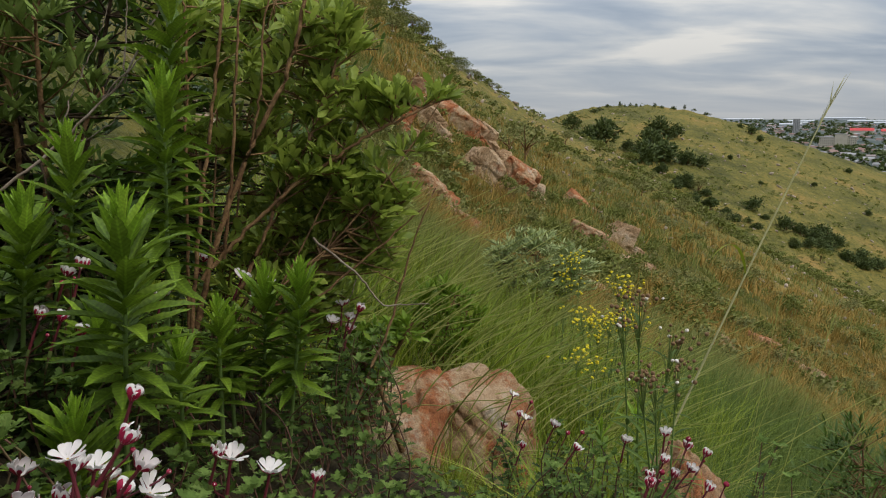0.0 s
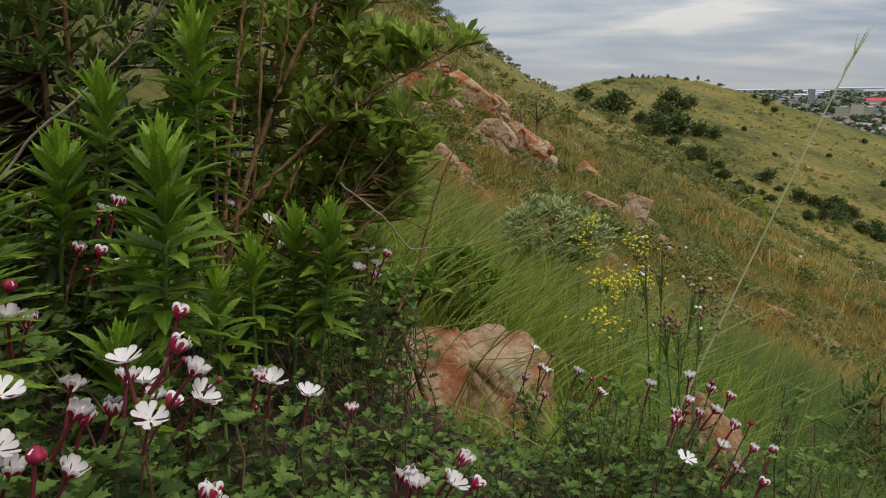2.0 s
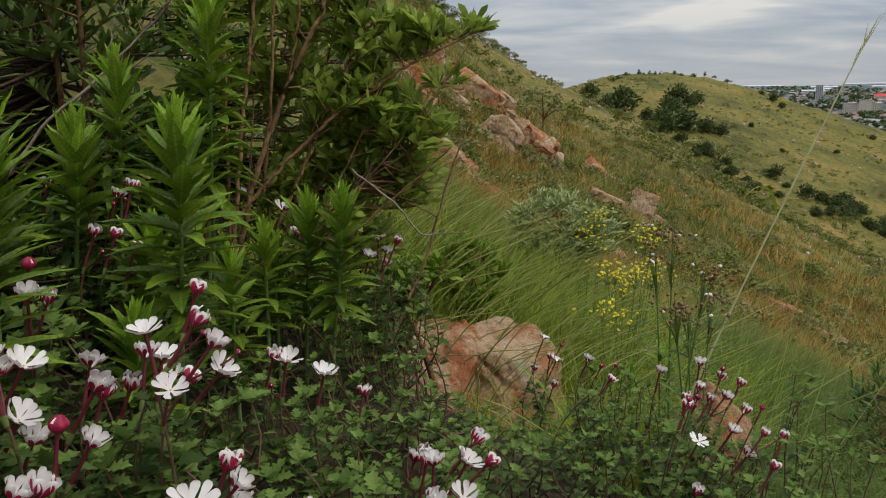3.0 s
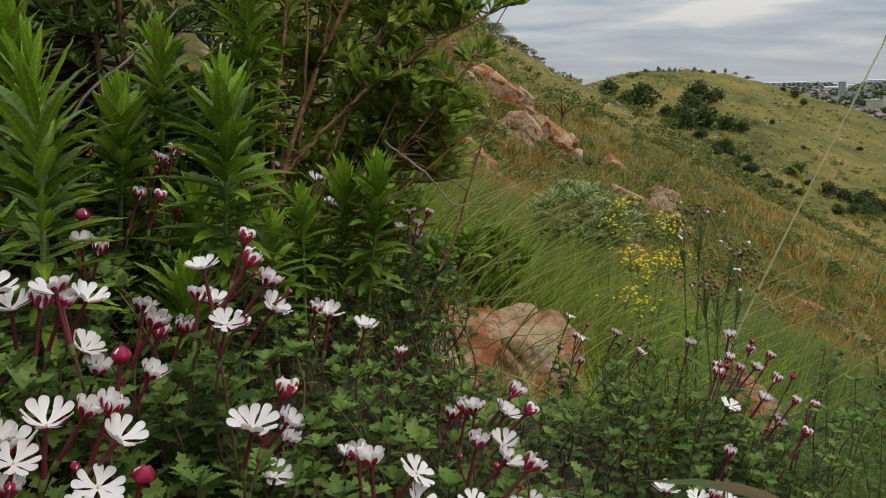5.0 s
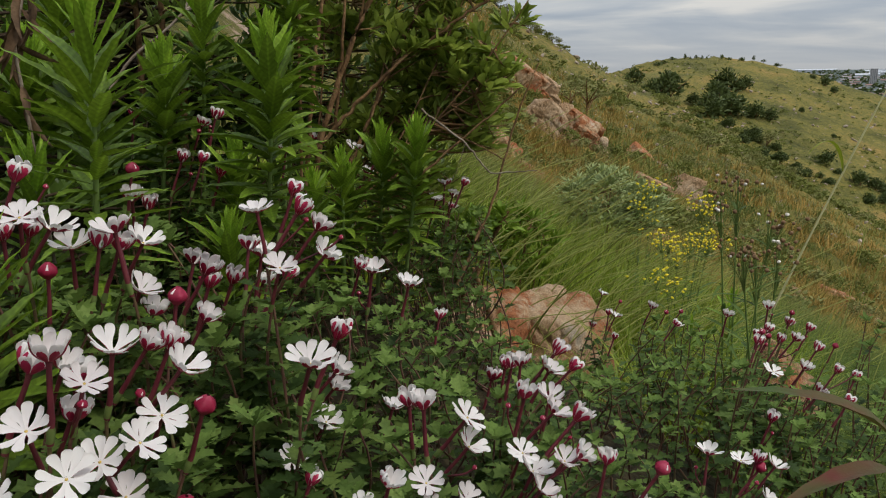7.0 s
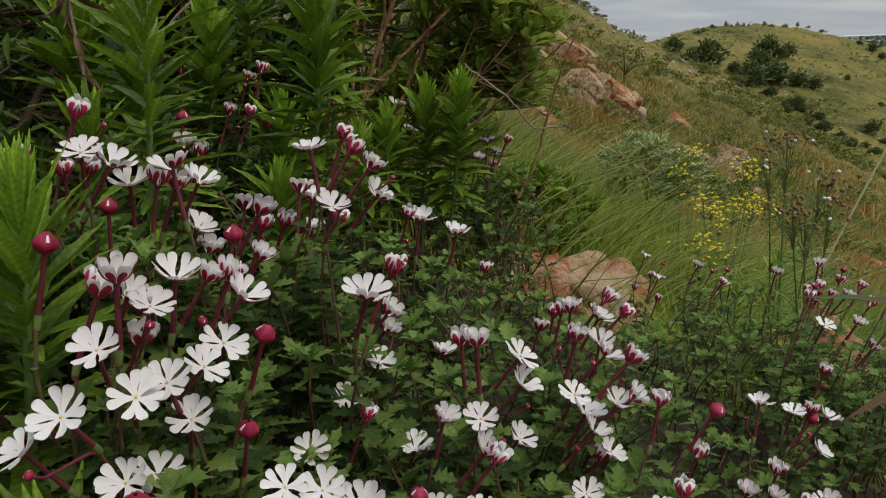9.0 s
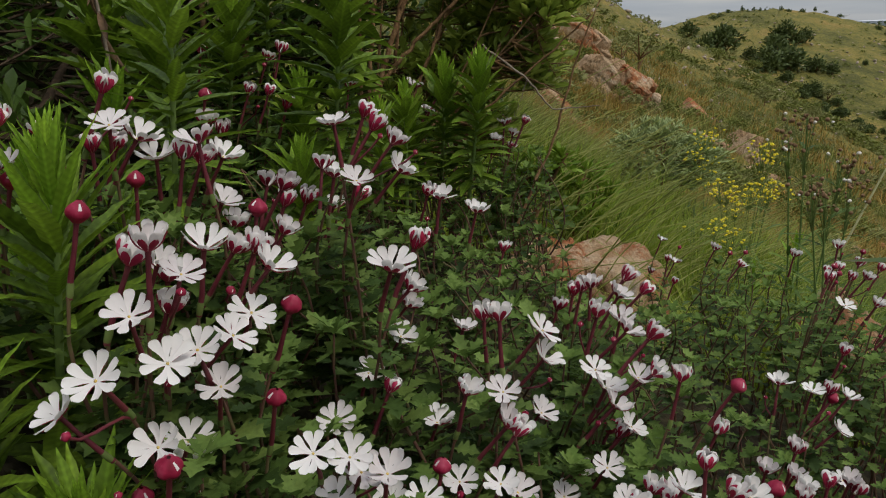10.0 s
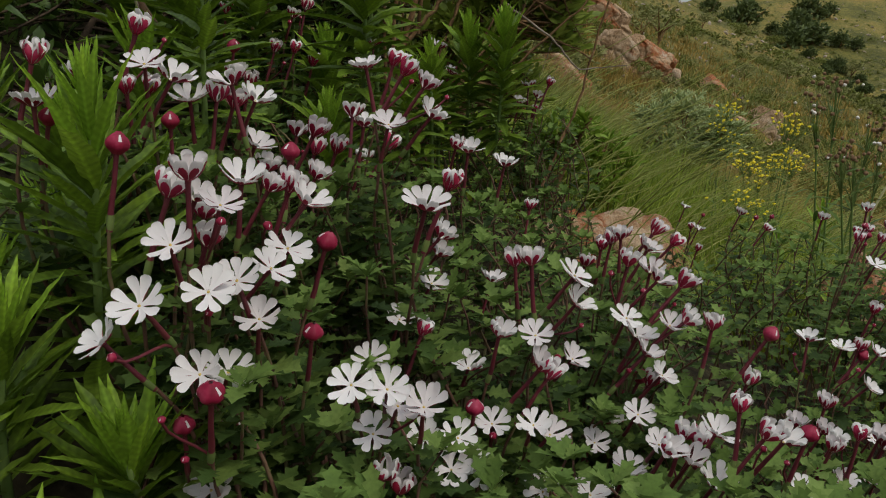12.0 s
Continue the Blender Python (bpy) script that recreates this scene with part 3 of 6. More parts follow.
def lance_plant(tip, foot, leaf, count, label="tall green herb with lance-shaped leaves", low=0.25):
    base = Vector((foot[0], foot[1], stand(foot[0], foot[1]) - 0.01))
    tip = Vector(tip)
    top = thing("lance_leaf_herb", base, label, "herb", "tall herbs with lance-shaped leaves")
    rise = tip - base
    line = bezier(base, base + rise * 0.35 + Vector((0, 0, 0.08)), tip - Vector((0, 0, rise.length * 0.3)), tip, 12)
    part("stem", mesh_np("stem", *tube(line, np.linspace(0.0036, 0.0015, 12), 7), LANCE_STEM), top)
    length = float(np.sum(np.linalg.norm(np.diff(line, axis=0), axis=1)))
    for k in range(count):
        u = 1 - (1 - low) * (1 - k / (count - 1)) ** 1.1
        q = u * 11
        i = min(10, int(q))
        at = line[i] + (line[i + 1] - line[i]) * (q - i)
        az = k * 2.399 + rng.uniform(-0.3, 0.3)
        below = (1 - u) * length / leaf
        pitch = math.radians(84 - 36 * min(1, below / 1.1) ** 0.8 - 26 * max(0, min(3, below - 1.1)) ** 0.8 + rng.uniform(-10, 10))
        size = leaf * (0.42 + 0.58 * min(1, below * 1.3)) * rng.uniform(0.82, 1.1)
        way = (math.cos(az) * math.cos(pitch), math.sin(az) * math.cos(pitch), math.sin(pitch))
        young = below < 0.75
        forms = (NARROW_TIPS if young else NARROW_LEAVES) if tip.y < 0.66 else (LANCE_TIPS if young else LANCE_LEAVES)
        part("leaf", forms[k % 3], top, place(at, along(way, rng.uniform(-0.25, 0.25)), size))
    return top


TALL_HERBS = [
    ((-0.311, 0.744, 0.812), (-0.36, 0.82), 0.07, 46),
    ((-0.19, 1.005, 0.7), (-0.23, 1.08), 0.058, 36),
    ((-0.24, 1.02, 0.69), (-0.27, 1.1), 0.058, 34),
    ((-0.285, 1.0, 0.64), (-0.3, 1.06), 0.054, 30),
    ((-0.405, 0.565, 0.83), (-0.46, 0.62), 0.072, 48),
    ((-0.353, 0.995, 0.945), (-0.39, 1.05), 0.068, 44),
    ((-0.37, 1.09, 1.09), (-0.42, 1.12), 0.068, 42),
    ((-0.294, 0.83, 0.655), (-0.31, 0.88), 0.048, 26),
    ((-0.285, 0.955, 0.665), (-0.3, 1.0), 0.046, 24),
    ((-0.46, 0.96, 0.875), (-0.5, 1.0), 0.06, 34),
    ((-0.49, 0.9, 0.8), (-0.53, 0.93), 0.068, 34),
    ((-0.57, 0.74, 0.8), (-0.62, 0.78), 0.076, 40),
    ((-0.5, 0.73, 0.79), (-0.53, 0.76), 0.072, 36),
    ((-0.385, 0.345, 0.672), (-0.43, 0.37), 0.076, 46),
    ((-0.41, 0.27, 0.56), (-0.44, 0.28), 0.068, 34),
]
LOW_HERBS = [
    ((-0.405, 0.45, 0.615), (-0.43, 0.47), 0.048, 22),
    ((-0.63, 0.92, 0.9), (-0.68, 0.96), 0.072, 36),
    ((-0.47, 0.42, 0.58), (-0.5, 0.44), 0.068, 30),
    ((-0.52, 0.52, 0.64), (-0.55, 0.54), 0.068, 30),
    ((-0.44, 0.3, 0.47), (-0.47, 0.31), 0.06, 24),
    ((-0.5, 0.62, 0.7), (-0.53, 0.64), 0.068, 30),
    ((-0.4, 0.88, 0.68), (-0.43, 0.9), 0.064, 28),
    ((-0.35, 0.7, 0.62), (-0.37, 0.73), 0.056, 24),
    ((-0.36, 0.2, 0.44), (-0.39, 0.21), 0.06, 28),
    ((-0.3, 0.18, 0.38), (-0.33, 0.19), 0.056, 26),
    ((-0.42, 0.22, 0.5), (-0.45, 0.23), 0.064, 30),
    ((-0.48, 0.34, 0.56), (-0.5, 0.35), 0.064, 28),
    ((-0.72, 0.72, 0.78), (-0.76, 0.74), 0.072, 34),
    ((-0.8, 0.9, 0.84), (-0.84, 0.92), 0.072, 34),
    ((-0.62, 0.56, 0.66), (-0.66, 0.58), 0.068, 30),
    ((-0.34, 0.26, 0.49), (-0.36, 0.3), 0.07, 34),
    ((-0.335, 0.22, 0.4), (-0.36, 0.25), 0.066, 30),
    ((-0.26, 0.22, 0.37), (-0.27, 0.24), 0.056, 28),
]
for tip, foot, leaf, count in TALL_HERBS + LOW_HERBS:
    lance_plant(tip, foot, leaf * 1.08, int(count * 1.75), low=0.1 if foot[1] < 0.66 else 0.4)

# ---- night phlox: white flowers with crimson backs ----


def corolla(cup, flare, spin=0.0, blush=0.62, wild=0.2):
    """Five petals, each split into two rounded lobes: white, with a crimson patch on the back of each lobe; in metres."""
    span = 0.0152
    at_u = [0.0, 0.2, 0.35, 0.5, 0.62, 0.74, 0.84, 0.92, 0.97, 1.0]
    outer = [0.0009, 0.0015, 0.0023, 0.0036, 0.0049, 0.0059, 0.0063, 0.0060, 0.0052, 0.0038]
    inner = [0.0, 0.0, 0.0, 0.0, 0.0, 0.0002, 0.0005, 0.0009, 0.0015, 0.0026]
    V, F, I = [], [], []

    def lobe(sgn, az, rows, widths, lift, index, stretch, tip, curl):
        at = len(V)
        y = z = last = 0.0
        for u, share in zip(rows, widths):
            angle = cup * (1 - u) + flare * u + tip * u * u + curl * max(0.0, u - 0.55)
            y += (u - last) * span * stretch * math.cos(angle)
            z += (u - last) * span * stretch * math.sin(angle)
            last = u
            x0, x1 = np.interp(u, at_u, inner), np.interp(u, at_u, outer)
            mid, half = (x0 + x1) / 2, (x1 - x0) / 2 * share
            for c in (-1, -0.35, 0.35, 1):
                x = mid + c * half
                rise = lift + 0.0007 * (1 - c * c) * u
                px, py, pz = sgn * x, y + rise * math.sin(angle), z - rise * math.cos(angle)
                V.append((px * math.cos(az) - py * math.sin(az), px * math.sin(az) + py * math.cos(az), pz))
        for k in range(len(rows) - 1):
            for c in range(3):
                p = at + 4 * k + c
                F.append((p, p + 1, p + 5, p + 4))
                I.append(index)

    patch = np.linspace(0.1, blush, 8)
    oval = [0.9, 0.88, 0.9, 0.92, 0.9, 0.82, 0.62, 0.2]
    for k in range(5):
        az = k * 2 * math.pi / 5 + spin + rng.uniform(-0.2, 0.2)
        stretch, tip = rng.uniform(0.85, 1.1), rng.normal(0.0, wild)
        for sgn in (1, -1):
            curl = rng.normal(0, 0.35)
            lobe(sgn, az, at_u, [1] * 10, 0.0, 0, stretch, tip, curl)
            lobe(sgn, az, patch, oval, 0.0005, 1, stretch, tip, curl)
    return np.array(V), np.array(F), np.array(I)


def bud_form():
    u = np.linspace(0, 1, 9)
    w = np.linspace(0, 2 * np.pi, 20, endpoint=False)
    rad = 0.0054 * np.sin(np.pi * np.clip(u, 0.06, 0.97) ** 0.85) ** 0.75
    ridge = 0.95 + 0.2 * np.abs(np.cos(2.5 * w)) ** 0.6
    V = np.stack([rad[:, None] * ridge * np.cos(w), rad[:, None] * ridge * np.sin(w), np.repeat((u * 0.0115)[:, None], 20, 1)], -1).reshape(-1, 3)
    i, j = np.meshgrid(np.arange(8), np.arange(20), indexing="ij")
    k = (j + 1) % 20
    F = np.stack([i * 20 + j, i * 20 + k, (i + 1) * 20 + k, (i + 1) * 20 + j], -1).reshape(-1, 4)
    idx = ((i > 4) & (i < 7) & (j % 8 == 4)).astype(int).ravel()
    return V, F, idx


FLOWER_FORMS = []
OPEN = ((0.05, 0.5), (0.15, 0.75), (0.1, 0.9), (0.2, 0.6), (0.1, 0.7), (0.2, 0.85))
CUPPED = ((0.3, 1.15), (0.4, 1.35), (0.3, 1.0), (0.45, 1.25), (0.25, 1.1), (0.4, 1.5))
CLOSING = ((0.4, 1.9), (0.5, 2.1), (0.4, 1.7), (0.55, 1.8), (0.45, 2.3))
for cups, blush, wild in ((OPEN, 0.74, 0.22), (CUPPED, 0.8, 0.45), (CLOSING, 0.88, 0.3)):
    group = []
    for c, fl in cups:
        v, f, idx = corolla(c, fl, rng.uniform(0, 1), blush, wild)
        group.append(mesh_np("petals", v, f, [PETAL, CRIMSON], idx))
    FLOWER_FORMS.append(group)
v, f, idx = bud_form()
FLOWER_FORMS.append([mesh_np("bud", v, f, [BUD, PETAL], idx)])
TUBE_MESH = mesh_np("tube", *tube([(0, 0, 0.0003), (0, 0, -0.003), (0.0006, 0, -0.014), (0.001, 0.0006, -0.028), (0.0008, 0, -0.041)], [0.0016, 0.0013, 0.0013, 0.0016, 0.0017], 7), TUBE)
CALYX_MESH = mesh_np("calyx", *tube([(0.0010, 0.0004, -0.032), (0.0010, 0.0003, -0.034), (0.0009, 0, -0.039), (0.0006, 0, -0.042)], [0.0017, 0.0020, 0.0019, 0.0011], 7), CALYX)
EYE_MESH = mesh_np("eye", *tube([(0, 0, 0.0009), (0, 0, 0.0007), (0, 0, 0.0001)], [0.0002, 0.0007, 0.0009], 7), EYE)
TOOTHED = [toothed_form(0.3, 0.1), toothed_form(0.36, 0.25), toothed_form(0.26, -0.05)]
TOOTHED_MESH = [mesh_np("leaf", v, f, PHLOX_LEAF) for v, f in TOOTHED]

# each flower: its throat, how far it is open (0 wide, 3 a bud), its lean to the side and towards the path
PHLOX_PLANTS = []
PHLOX_PLANTS.append(("night phlox with wide open white flowers and crimson tubes", [(-0.348, 0.309, 0.644, 3, 0.1, 0), (-0.341, 0.258, 0.555, 0, -0.35, 0.5), (-0.330, 0.329, 0.459, 1, 0.2, 0.3), (-0.323, 0.341, 0.610, 1, 0.3, 0.1), (-0.323, 0.311, 0.619, 2, 0.2, 0), (-0.312, 0.250, 0.579, 0, 0, 0.75), (-0.312, 0.273, 0.496, 3, 0.1, 0.2), (-0.308, 0.280, 0.601, 0, 0.15, 0.5), (-0.308, 0.318, 0.589, 2, 0.3, 0), (-0.305, 0.280, 0.455, 0, 0.1, 0.6)]))
PHLOX_PLANTS.append(("night phlox with wide open white flowers and crimson tubes", [(-0.303, 0.298, 0.631, 1, 0.2, 0), (-0.302, 0.313, 0.473, 3, 0.1, 0.2), (-0.293, 0.264, 0.536, 0, 0.05, 0.9), (-0.293, 0.295, 0.522, 0, 0.4, 0.5), (-0.290, 0.305, 0.616, 0, 0.4, 0.2), (-0.290, 0.279, 0.576, 0, 0.2, 0.6), (-0.284, 0.255, 0.526, 3, 0.2, 0.3), (-0.282, 0.297, 0.576, 0, 0.1, 0.6), (-0.278, 0.311, 0.548, 0, 0.3, 0.6), (-0.272, 0.321, 0.575, 0, 0.5, 0.2)]))
PHLOX_PLANTS.append(("night phlox with wide open white flowers and crimson tubes", [(-0.224, 0.301, 0.514, 0, 0.1, 0.7), (-0.220, 0.324, 0.470, 0, 0.2, 0.7), (-0.213, 0.317, 0.445, 2, 0.2, 0.2), (-0.208, 0.330, 0.426, 2, 0.2, 0.1), (-0.205, 0.307, 0.509, 0, 0.2, 0.6), (-0.203, 0.321, 0.491, 0, 0.3, 0.5), (-0.187, 0.319, 0.492, 1, 0.2, 0.5)]))
PHLOX_PLANTS.append(("night phlox with half-open white flowers on crimson stalks", [(-0.329, 0.362, 0.594, 1, 0.2, 0.1), (-0.296, 0.388, 0.605, 1, 0.5, 0), (-0.293, 0.342, 0.620, 1, 0.2, 0.1), (-0.284, 0.393, 0.603, 2, 0.4, 0), (-0.272, 0.350, 0.578, 0, 0.4, 0.35), (-0.261, 0.359, 0.604, 1, 0.55, 0.2), (-0.256, 0.333, 0.527, 3, 0.2, 0.2), (-0.254, 0.366, 0.573, 3, 0.3, 0.1), (-0.235, 0.381, 0.491, 0, 0.2, 0.5)]))
PHLOX_PLANTS.append(("night phlox with wide open white flowers and crimson tubes", [(-0.210, 0.434, 0.487, 2, 0.3, 0), (-0.201, 0.385, 0.432, 0, 0, 0.7), (-0.197, 0.406, 0.589, 1, 0.2, 0.3), (-0.189, 0.449, 0.591, 2, 0.3, 0), (-0.182, 0.475, 0.442, 1, 0.2, 0.2), (-0.181, 0.370, 0.418, 0, 0.1, 0.6), (-0.178, 0.384, 0.434, 0, 0.2, 0.6), (-0.170, 0.410, 0.438, 3, 0.2, 0.1), (-0.162, 0.377, 0.413, 0, 0.2, 0.6), (-0.158, 0.417, 0.427, 0, 0.1, 0.6), (-0.153, 0.432, 0.489, 1, 0.2, 0.2)]))
PHLOX_PLANTS.append(("night phlox with mostly closed crimson-backed flowers", [(-0.426, 0.412, 0.677, 1, -0.2, 0.1), (-0.422, 0.349, 0.666, 1, 0.1, 0.1), (-0.419, 0.355, 0.654, 3, 0.2, 0), (-0.416, 0.346, 0.691, 2, 0.2, 0), (-0.414, 0.438, 0.664, 2, 0.1, 0), (-0.410, 0.461, 0.662, 2, 0.3, 0), (-0.403, 0.442, 0.704, 2, 0.3, 0), (-0.378, 0.404, 0.686, 0, 0.2, 0.3), (-0.377, 0.434, 0.673, 1, 0.4, 0.1)]))
PHLOX_PLANTS.append(("night phlox with half-open white flowers on crimson stalks", [(-0.375, 0.421, 0.642, 3, 0.1, 0), (-0.370, 0.444, 0.658, 0, 0.1, 0.25), (-0.353, 0.450, 0.656, 2, 0.2, 0), (-0.352, 0.474, 0.649, 2, 0.4, 0), (-0.339, 0.486, 0.652, 1, 0.4, 0.1), (-0.338, 0.445, 0.668, 1, 0, 0.1), (-0.334, 0.464, 0.621, 1, 0.35, 0.1), (-0.328, 0.467, 0.603, 1, 0.3, 0.1), (-0.309, 0.466, 0.611, 3, 0.2, 0)]))
PHLOX_PLANTS.append(("night phlox with half-open white flowers on crimson stalks", [(-0.039, 0.436, 0.405, 0, 0.2, 0.6), (-0.034, 0.429, 0.404, 1, 0.2, 0.4), (-0.018, 0.462, 0.396, 2, 0.2, 0), (-0.017, 0.434, 0.393, 1, 0.3, 0.3), (-0.009, 0.460, 0.393, 1, 0.3, 0.2), (0.000, 0.424, 0.383, 1, 0.2, 0.3), (0.001, 0.442, 0.412, 1, 0.4, 0.1), (0.012, 0.424, 0.440, 2, 0.1, 0), (0.028, 0.419, 0.423, 2, 0.3, 0), (0.048, 0.444, 0.407, 1, 0.3, 0.2), (0.067, 0.454, 0.404, 3, 0.1, 0), (0.082, 0.498, 0.334, 0, 0.2, 0.5)]))
PHLOX_PLANTS.append(("night phlox with half-open white flowers on crimson stalks", [(-0.146, 0.502, 0.518, 2, 0, 0), (-0.132, 0.475, 0.528, 1, 0, 0), (-0.128, 0.407, 0.433, 0, 0.2, 0.6), (-0.128, 0.446, 0.484, 0, 0.1, 0.5), (-0.125, 0.431, 0.464, 1, 0.5, 0.1), (-0.122, 0.420, 0.371, 0, 0.1, 0.6), (-0.119, 0.430, 0.458, 2, 0.5, 0), (-0.117, 0.419, 0.419, 1, 0.4, 0.3), (-0.101, 0.491, 0.445, 0, 0.5, 0.4), (-0.100, 0.487, 0.516, 0, 0.5, 0.3), (-0.099, 0.481, 0.495, 1, 0.6, 0.1), (-0.087, 0.441, 0.356, 1, 0.2, 0.3), (-0.083, 0.480, 0.378, 0, 0.2, 0.5), (-0.059, 0.453, 0.372, 1, 0.2, 0.3)]))
PHLOX_PLANTS.append(("night phlox with half-open white flowers on crimson stalks", [(-0.307, 0.518, 0.620, 2, 0.4, 0), (-0.296, 0.482, 0.593, 1, 0.5, 0.1), (-0.253, 0.492, 0.674, 0, 0, 0.1), (-0.239, 0.492, 0.475, 0, 0.3, 0.4), (-0.238, 0.490, 0.632, 0, 0.3, 0.25), (-0.236, 0.539, 0.664, 2, 0.5, 0), (-0.216, 0.549, 0.512, 1, 0.6, 0.1), (-0.215, 0.515, 0.656, 1, 0.6, 0.2), (-0.215, 0.512, 0.499, 0, 0.4, 0.3), (-0.212, 0.524, 0.633, 1, 0.6, 0.2), (-0.211, 0.536, 0.531, 1, 0.55, 0.1), (-0.176, 0.612, 0.466, 1, 0.2, 0)]))
PHLOX_PLANTS.append(("night phlox with half-open white flowers on crimson stalks", [(-0.070, 0.530, 0.369, 1, 0.2, 0.2), (-0.057, 0.625, 0.505, 1, 0.1, 0.15), (-0.057, 0.535, 0.463, 0, 0.2, 0.35), (-0.055, 0.566, 0.498, 2, 0.1, 0), (-0.049, 0.492, 0.398, 0, 0.2, 0.5), (-0.048, 0.536, 0.446, 1, 0.2, 0.1), (-0.043, 0.514, 0.440, 1, 0.6, 0), (-0.043, 0.561, 0.392, 3, 0.3, 0), (-0.037, 0.540, 0.399, 2, 0.3, 0), (-0.030, 0.568, 0.484, 1, 0.6, 0.1)]))
PHLOX_PLANTS.append(("night phlox with mostly closed crimson-backed flowers", [(-0.030, 0.621, 0.474, 1, 0.3, 0.1), (-0.027, 0.529, 0.415, 0, 0.5, 0.3), (-0.023, 0.528, 0.460, 0, 0.4, 0.35), (-0.013, 0.551, 0.485, 2, 0.5, 0), (-0.012, 0.528, 0.463, 1, 0.7, 0.1), (-0.008, 0.656, 0.489, 2, 0.6, 0), (0.011, 0.533, 0.455, 2, 0.1, 0), (0.051, 0.572, 0.388, 2, 0.3, 0), (0.054, 0.533, 0.448, 3, 0.4, 0)]))
PHLOX_PLANTS.append(("night phlox with half-open white flowers on crimson stalks", [(-0.428, 0.660, 0.682, 3, 0.1, 0), (-0.418, 0.636, 0.660, 1, 0.1, 0.1), (-0.415, 0.659, 0.648, 2, 0.2, 0), (-0.352, 0.605, 0.607, 1, 0.1, 0), (-0.319, 0.553, 0.599, 2, 0.3, 0), (-0.310, 0.670, 0.572, 1, 0.3, 0.2), (-0.309, 0.581, 0.595, 2, 0.3, 0), (-0.288, 0.570, 0.628, 1, 0.1, 0), (-0.286, 0.597, 0.616, 1, 0.2, 0), (-0.265, 0.592, 0.596, 2, 0.4, 0), (-0.262, 0.622, 0.666, 2, 0.3, 0)]))
PHLOX_PLANTS.append(("night phlox with half-open white flowers on crimson stalks", [(0.114, 0.637, 0.312, 1, 0.1, 0.1), (0.127, 0.574, 0.324, 2, 0.2, 0.1), (0.139, 0.603, 0.316, 1, 0.3, 0.1), (0.150, 0.668, 0.289, 1, 0.2, 0.1), (0.153, 0.608, 0.270, 1, 0.2, 0.3), (0.154, 0.679, 0.311, 2, 0.2, 0.1), (0.156, 0.759, 0.350, 1, 0.1, 0), (0.161, 0.606, 0.318, 2, 0.2, 0), (0.186, 0.623, 0.260, 1, 0.1, 0.3)]))
PHLOX_PLANTS.append(("night phlox with wide open white flowers and crimson tubes", [(0.194, 0.764, 0.341, 0, 0.1, 0.15), (0.211, 0.685, 0.274, 1, 0.1, 0.1), (0.212, 0.768, 0.336, 2, 0.3, 0), (0.214, 0.766, 0.327, 3, 0.4, 0), (0.218, 0.687, 0.262, 2, 0.3, 0), (0.225, 0.762, 0.295, 0, 0.5, 0.3), (0.225, 0.735, 0.248, 0, 0.2, 0.2), (0.234, 0.771, 0.330, 1, 0.5, 0.1)]))
PHLOX_PLANTS.append(("night phlox with mostly closed crimson-backed flowers", [(-0.221, 0.713, 0.575, 2, 0.2, 0), (-0.208, 0.715, 0.571, 1, 0.1, 0), (-0.171, 0.718, 0.556, 1, 0.2, 0), (-0.153, 0.873, 0.470, 2, 0.1, 0), (-0.086, 0.794, 0.422, 2, 0.2, 0), (-0.071, 0.711, 0.468, 2, 0.1, 0), (-0.065, 0.644, 0.495, 2, 0.1, 0), (-0.027, 0.686, 0.475, 1, 0.4, 0.1), (-0.020, 0.707, 0.486, 2, 0.4, 0)]))
PHLOX_PLANTS.append(("sparse night phlox with few flowers under tall herbs", [(-0.556, 0.943, 0.722, 2, 0.1, 0), (-0.465, 0.866, 0.672, 2, 0.2, 0), (-0.458, 0.924, 0.712, 1, 0.2, 0), (-0.439, 0.922, 0.721, 2, 0.2, 0), (-0.438, 0.861, 0.671, 2, 0.3, 0), (-0.415, 0.857, 0.655, 2, 0.2, 0), (-0.367, 0.982, 0.672, 1, 0.2, 0)]))
PHLOX_PLANTS.append(("night phlox with mostly closed crimson-backed flowers", [(0.257, 0.857, 0.345, 2, 0.2, 0), (0.277, 0.919, 0.387, 0, 0.2, 0.3), (0.278, 0.975, 0.419, 3, 0.2, 0), (0.291, 1.027, 0.385, 2, 0.2, 0)]))
PHLOX_PLANTS.append(("small night phlox with flowers against the shrub", [(-0.403, 1.283, 0.664, 1, 0.2, 0), (-0.310, 1.170, 0.658, 1, 0.3, 0.1), (-0.293, 1.186, 0.617, 1, 0.4, 0.1), (-0.276, 1.191, 0.640, 2, 0.4, 0), (-0.190, 1.288, 0.556, 1, 0.1, 0.2), (-0.175, 1.310, 0.581, 1, 0.1, 0), (-0.164, 1.303, 0.537, 1, 0.2, 0.1), (-0.159, 1.275, 0.565, 1, 0.3, 0.1), (-0.139, 1.235, 0.588, 2, 0.4, 0)]))
PHLOX_PLANTS.append(("night phlox with half-open flowers before an orange boulder", [(0.205, 1.360, 0.337, 1, 0.2, 0), (0.224, 1.326, 0.338, 3, 0.3, 0), (0.230, 1.274, 0.332, 1, 0.5, 0), (0.249, 1.322, 0.341, 3, 0.4, 0), (0.308, 1.239, 0.360, 1, 0.1, 0.1), (0.350, 1.108, 0.360, 2, 0.3, 0), (0.370, 1.224, 0.378, 1, 0.1, 0), (0.392, 1.160, 0.346, 1, 0.4, 0.1), (0.410, 1.227, 0.368, 3, 0.2, 0), (0.422, 1.269, 0.335, 2, 0.3, 0)]))
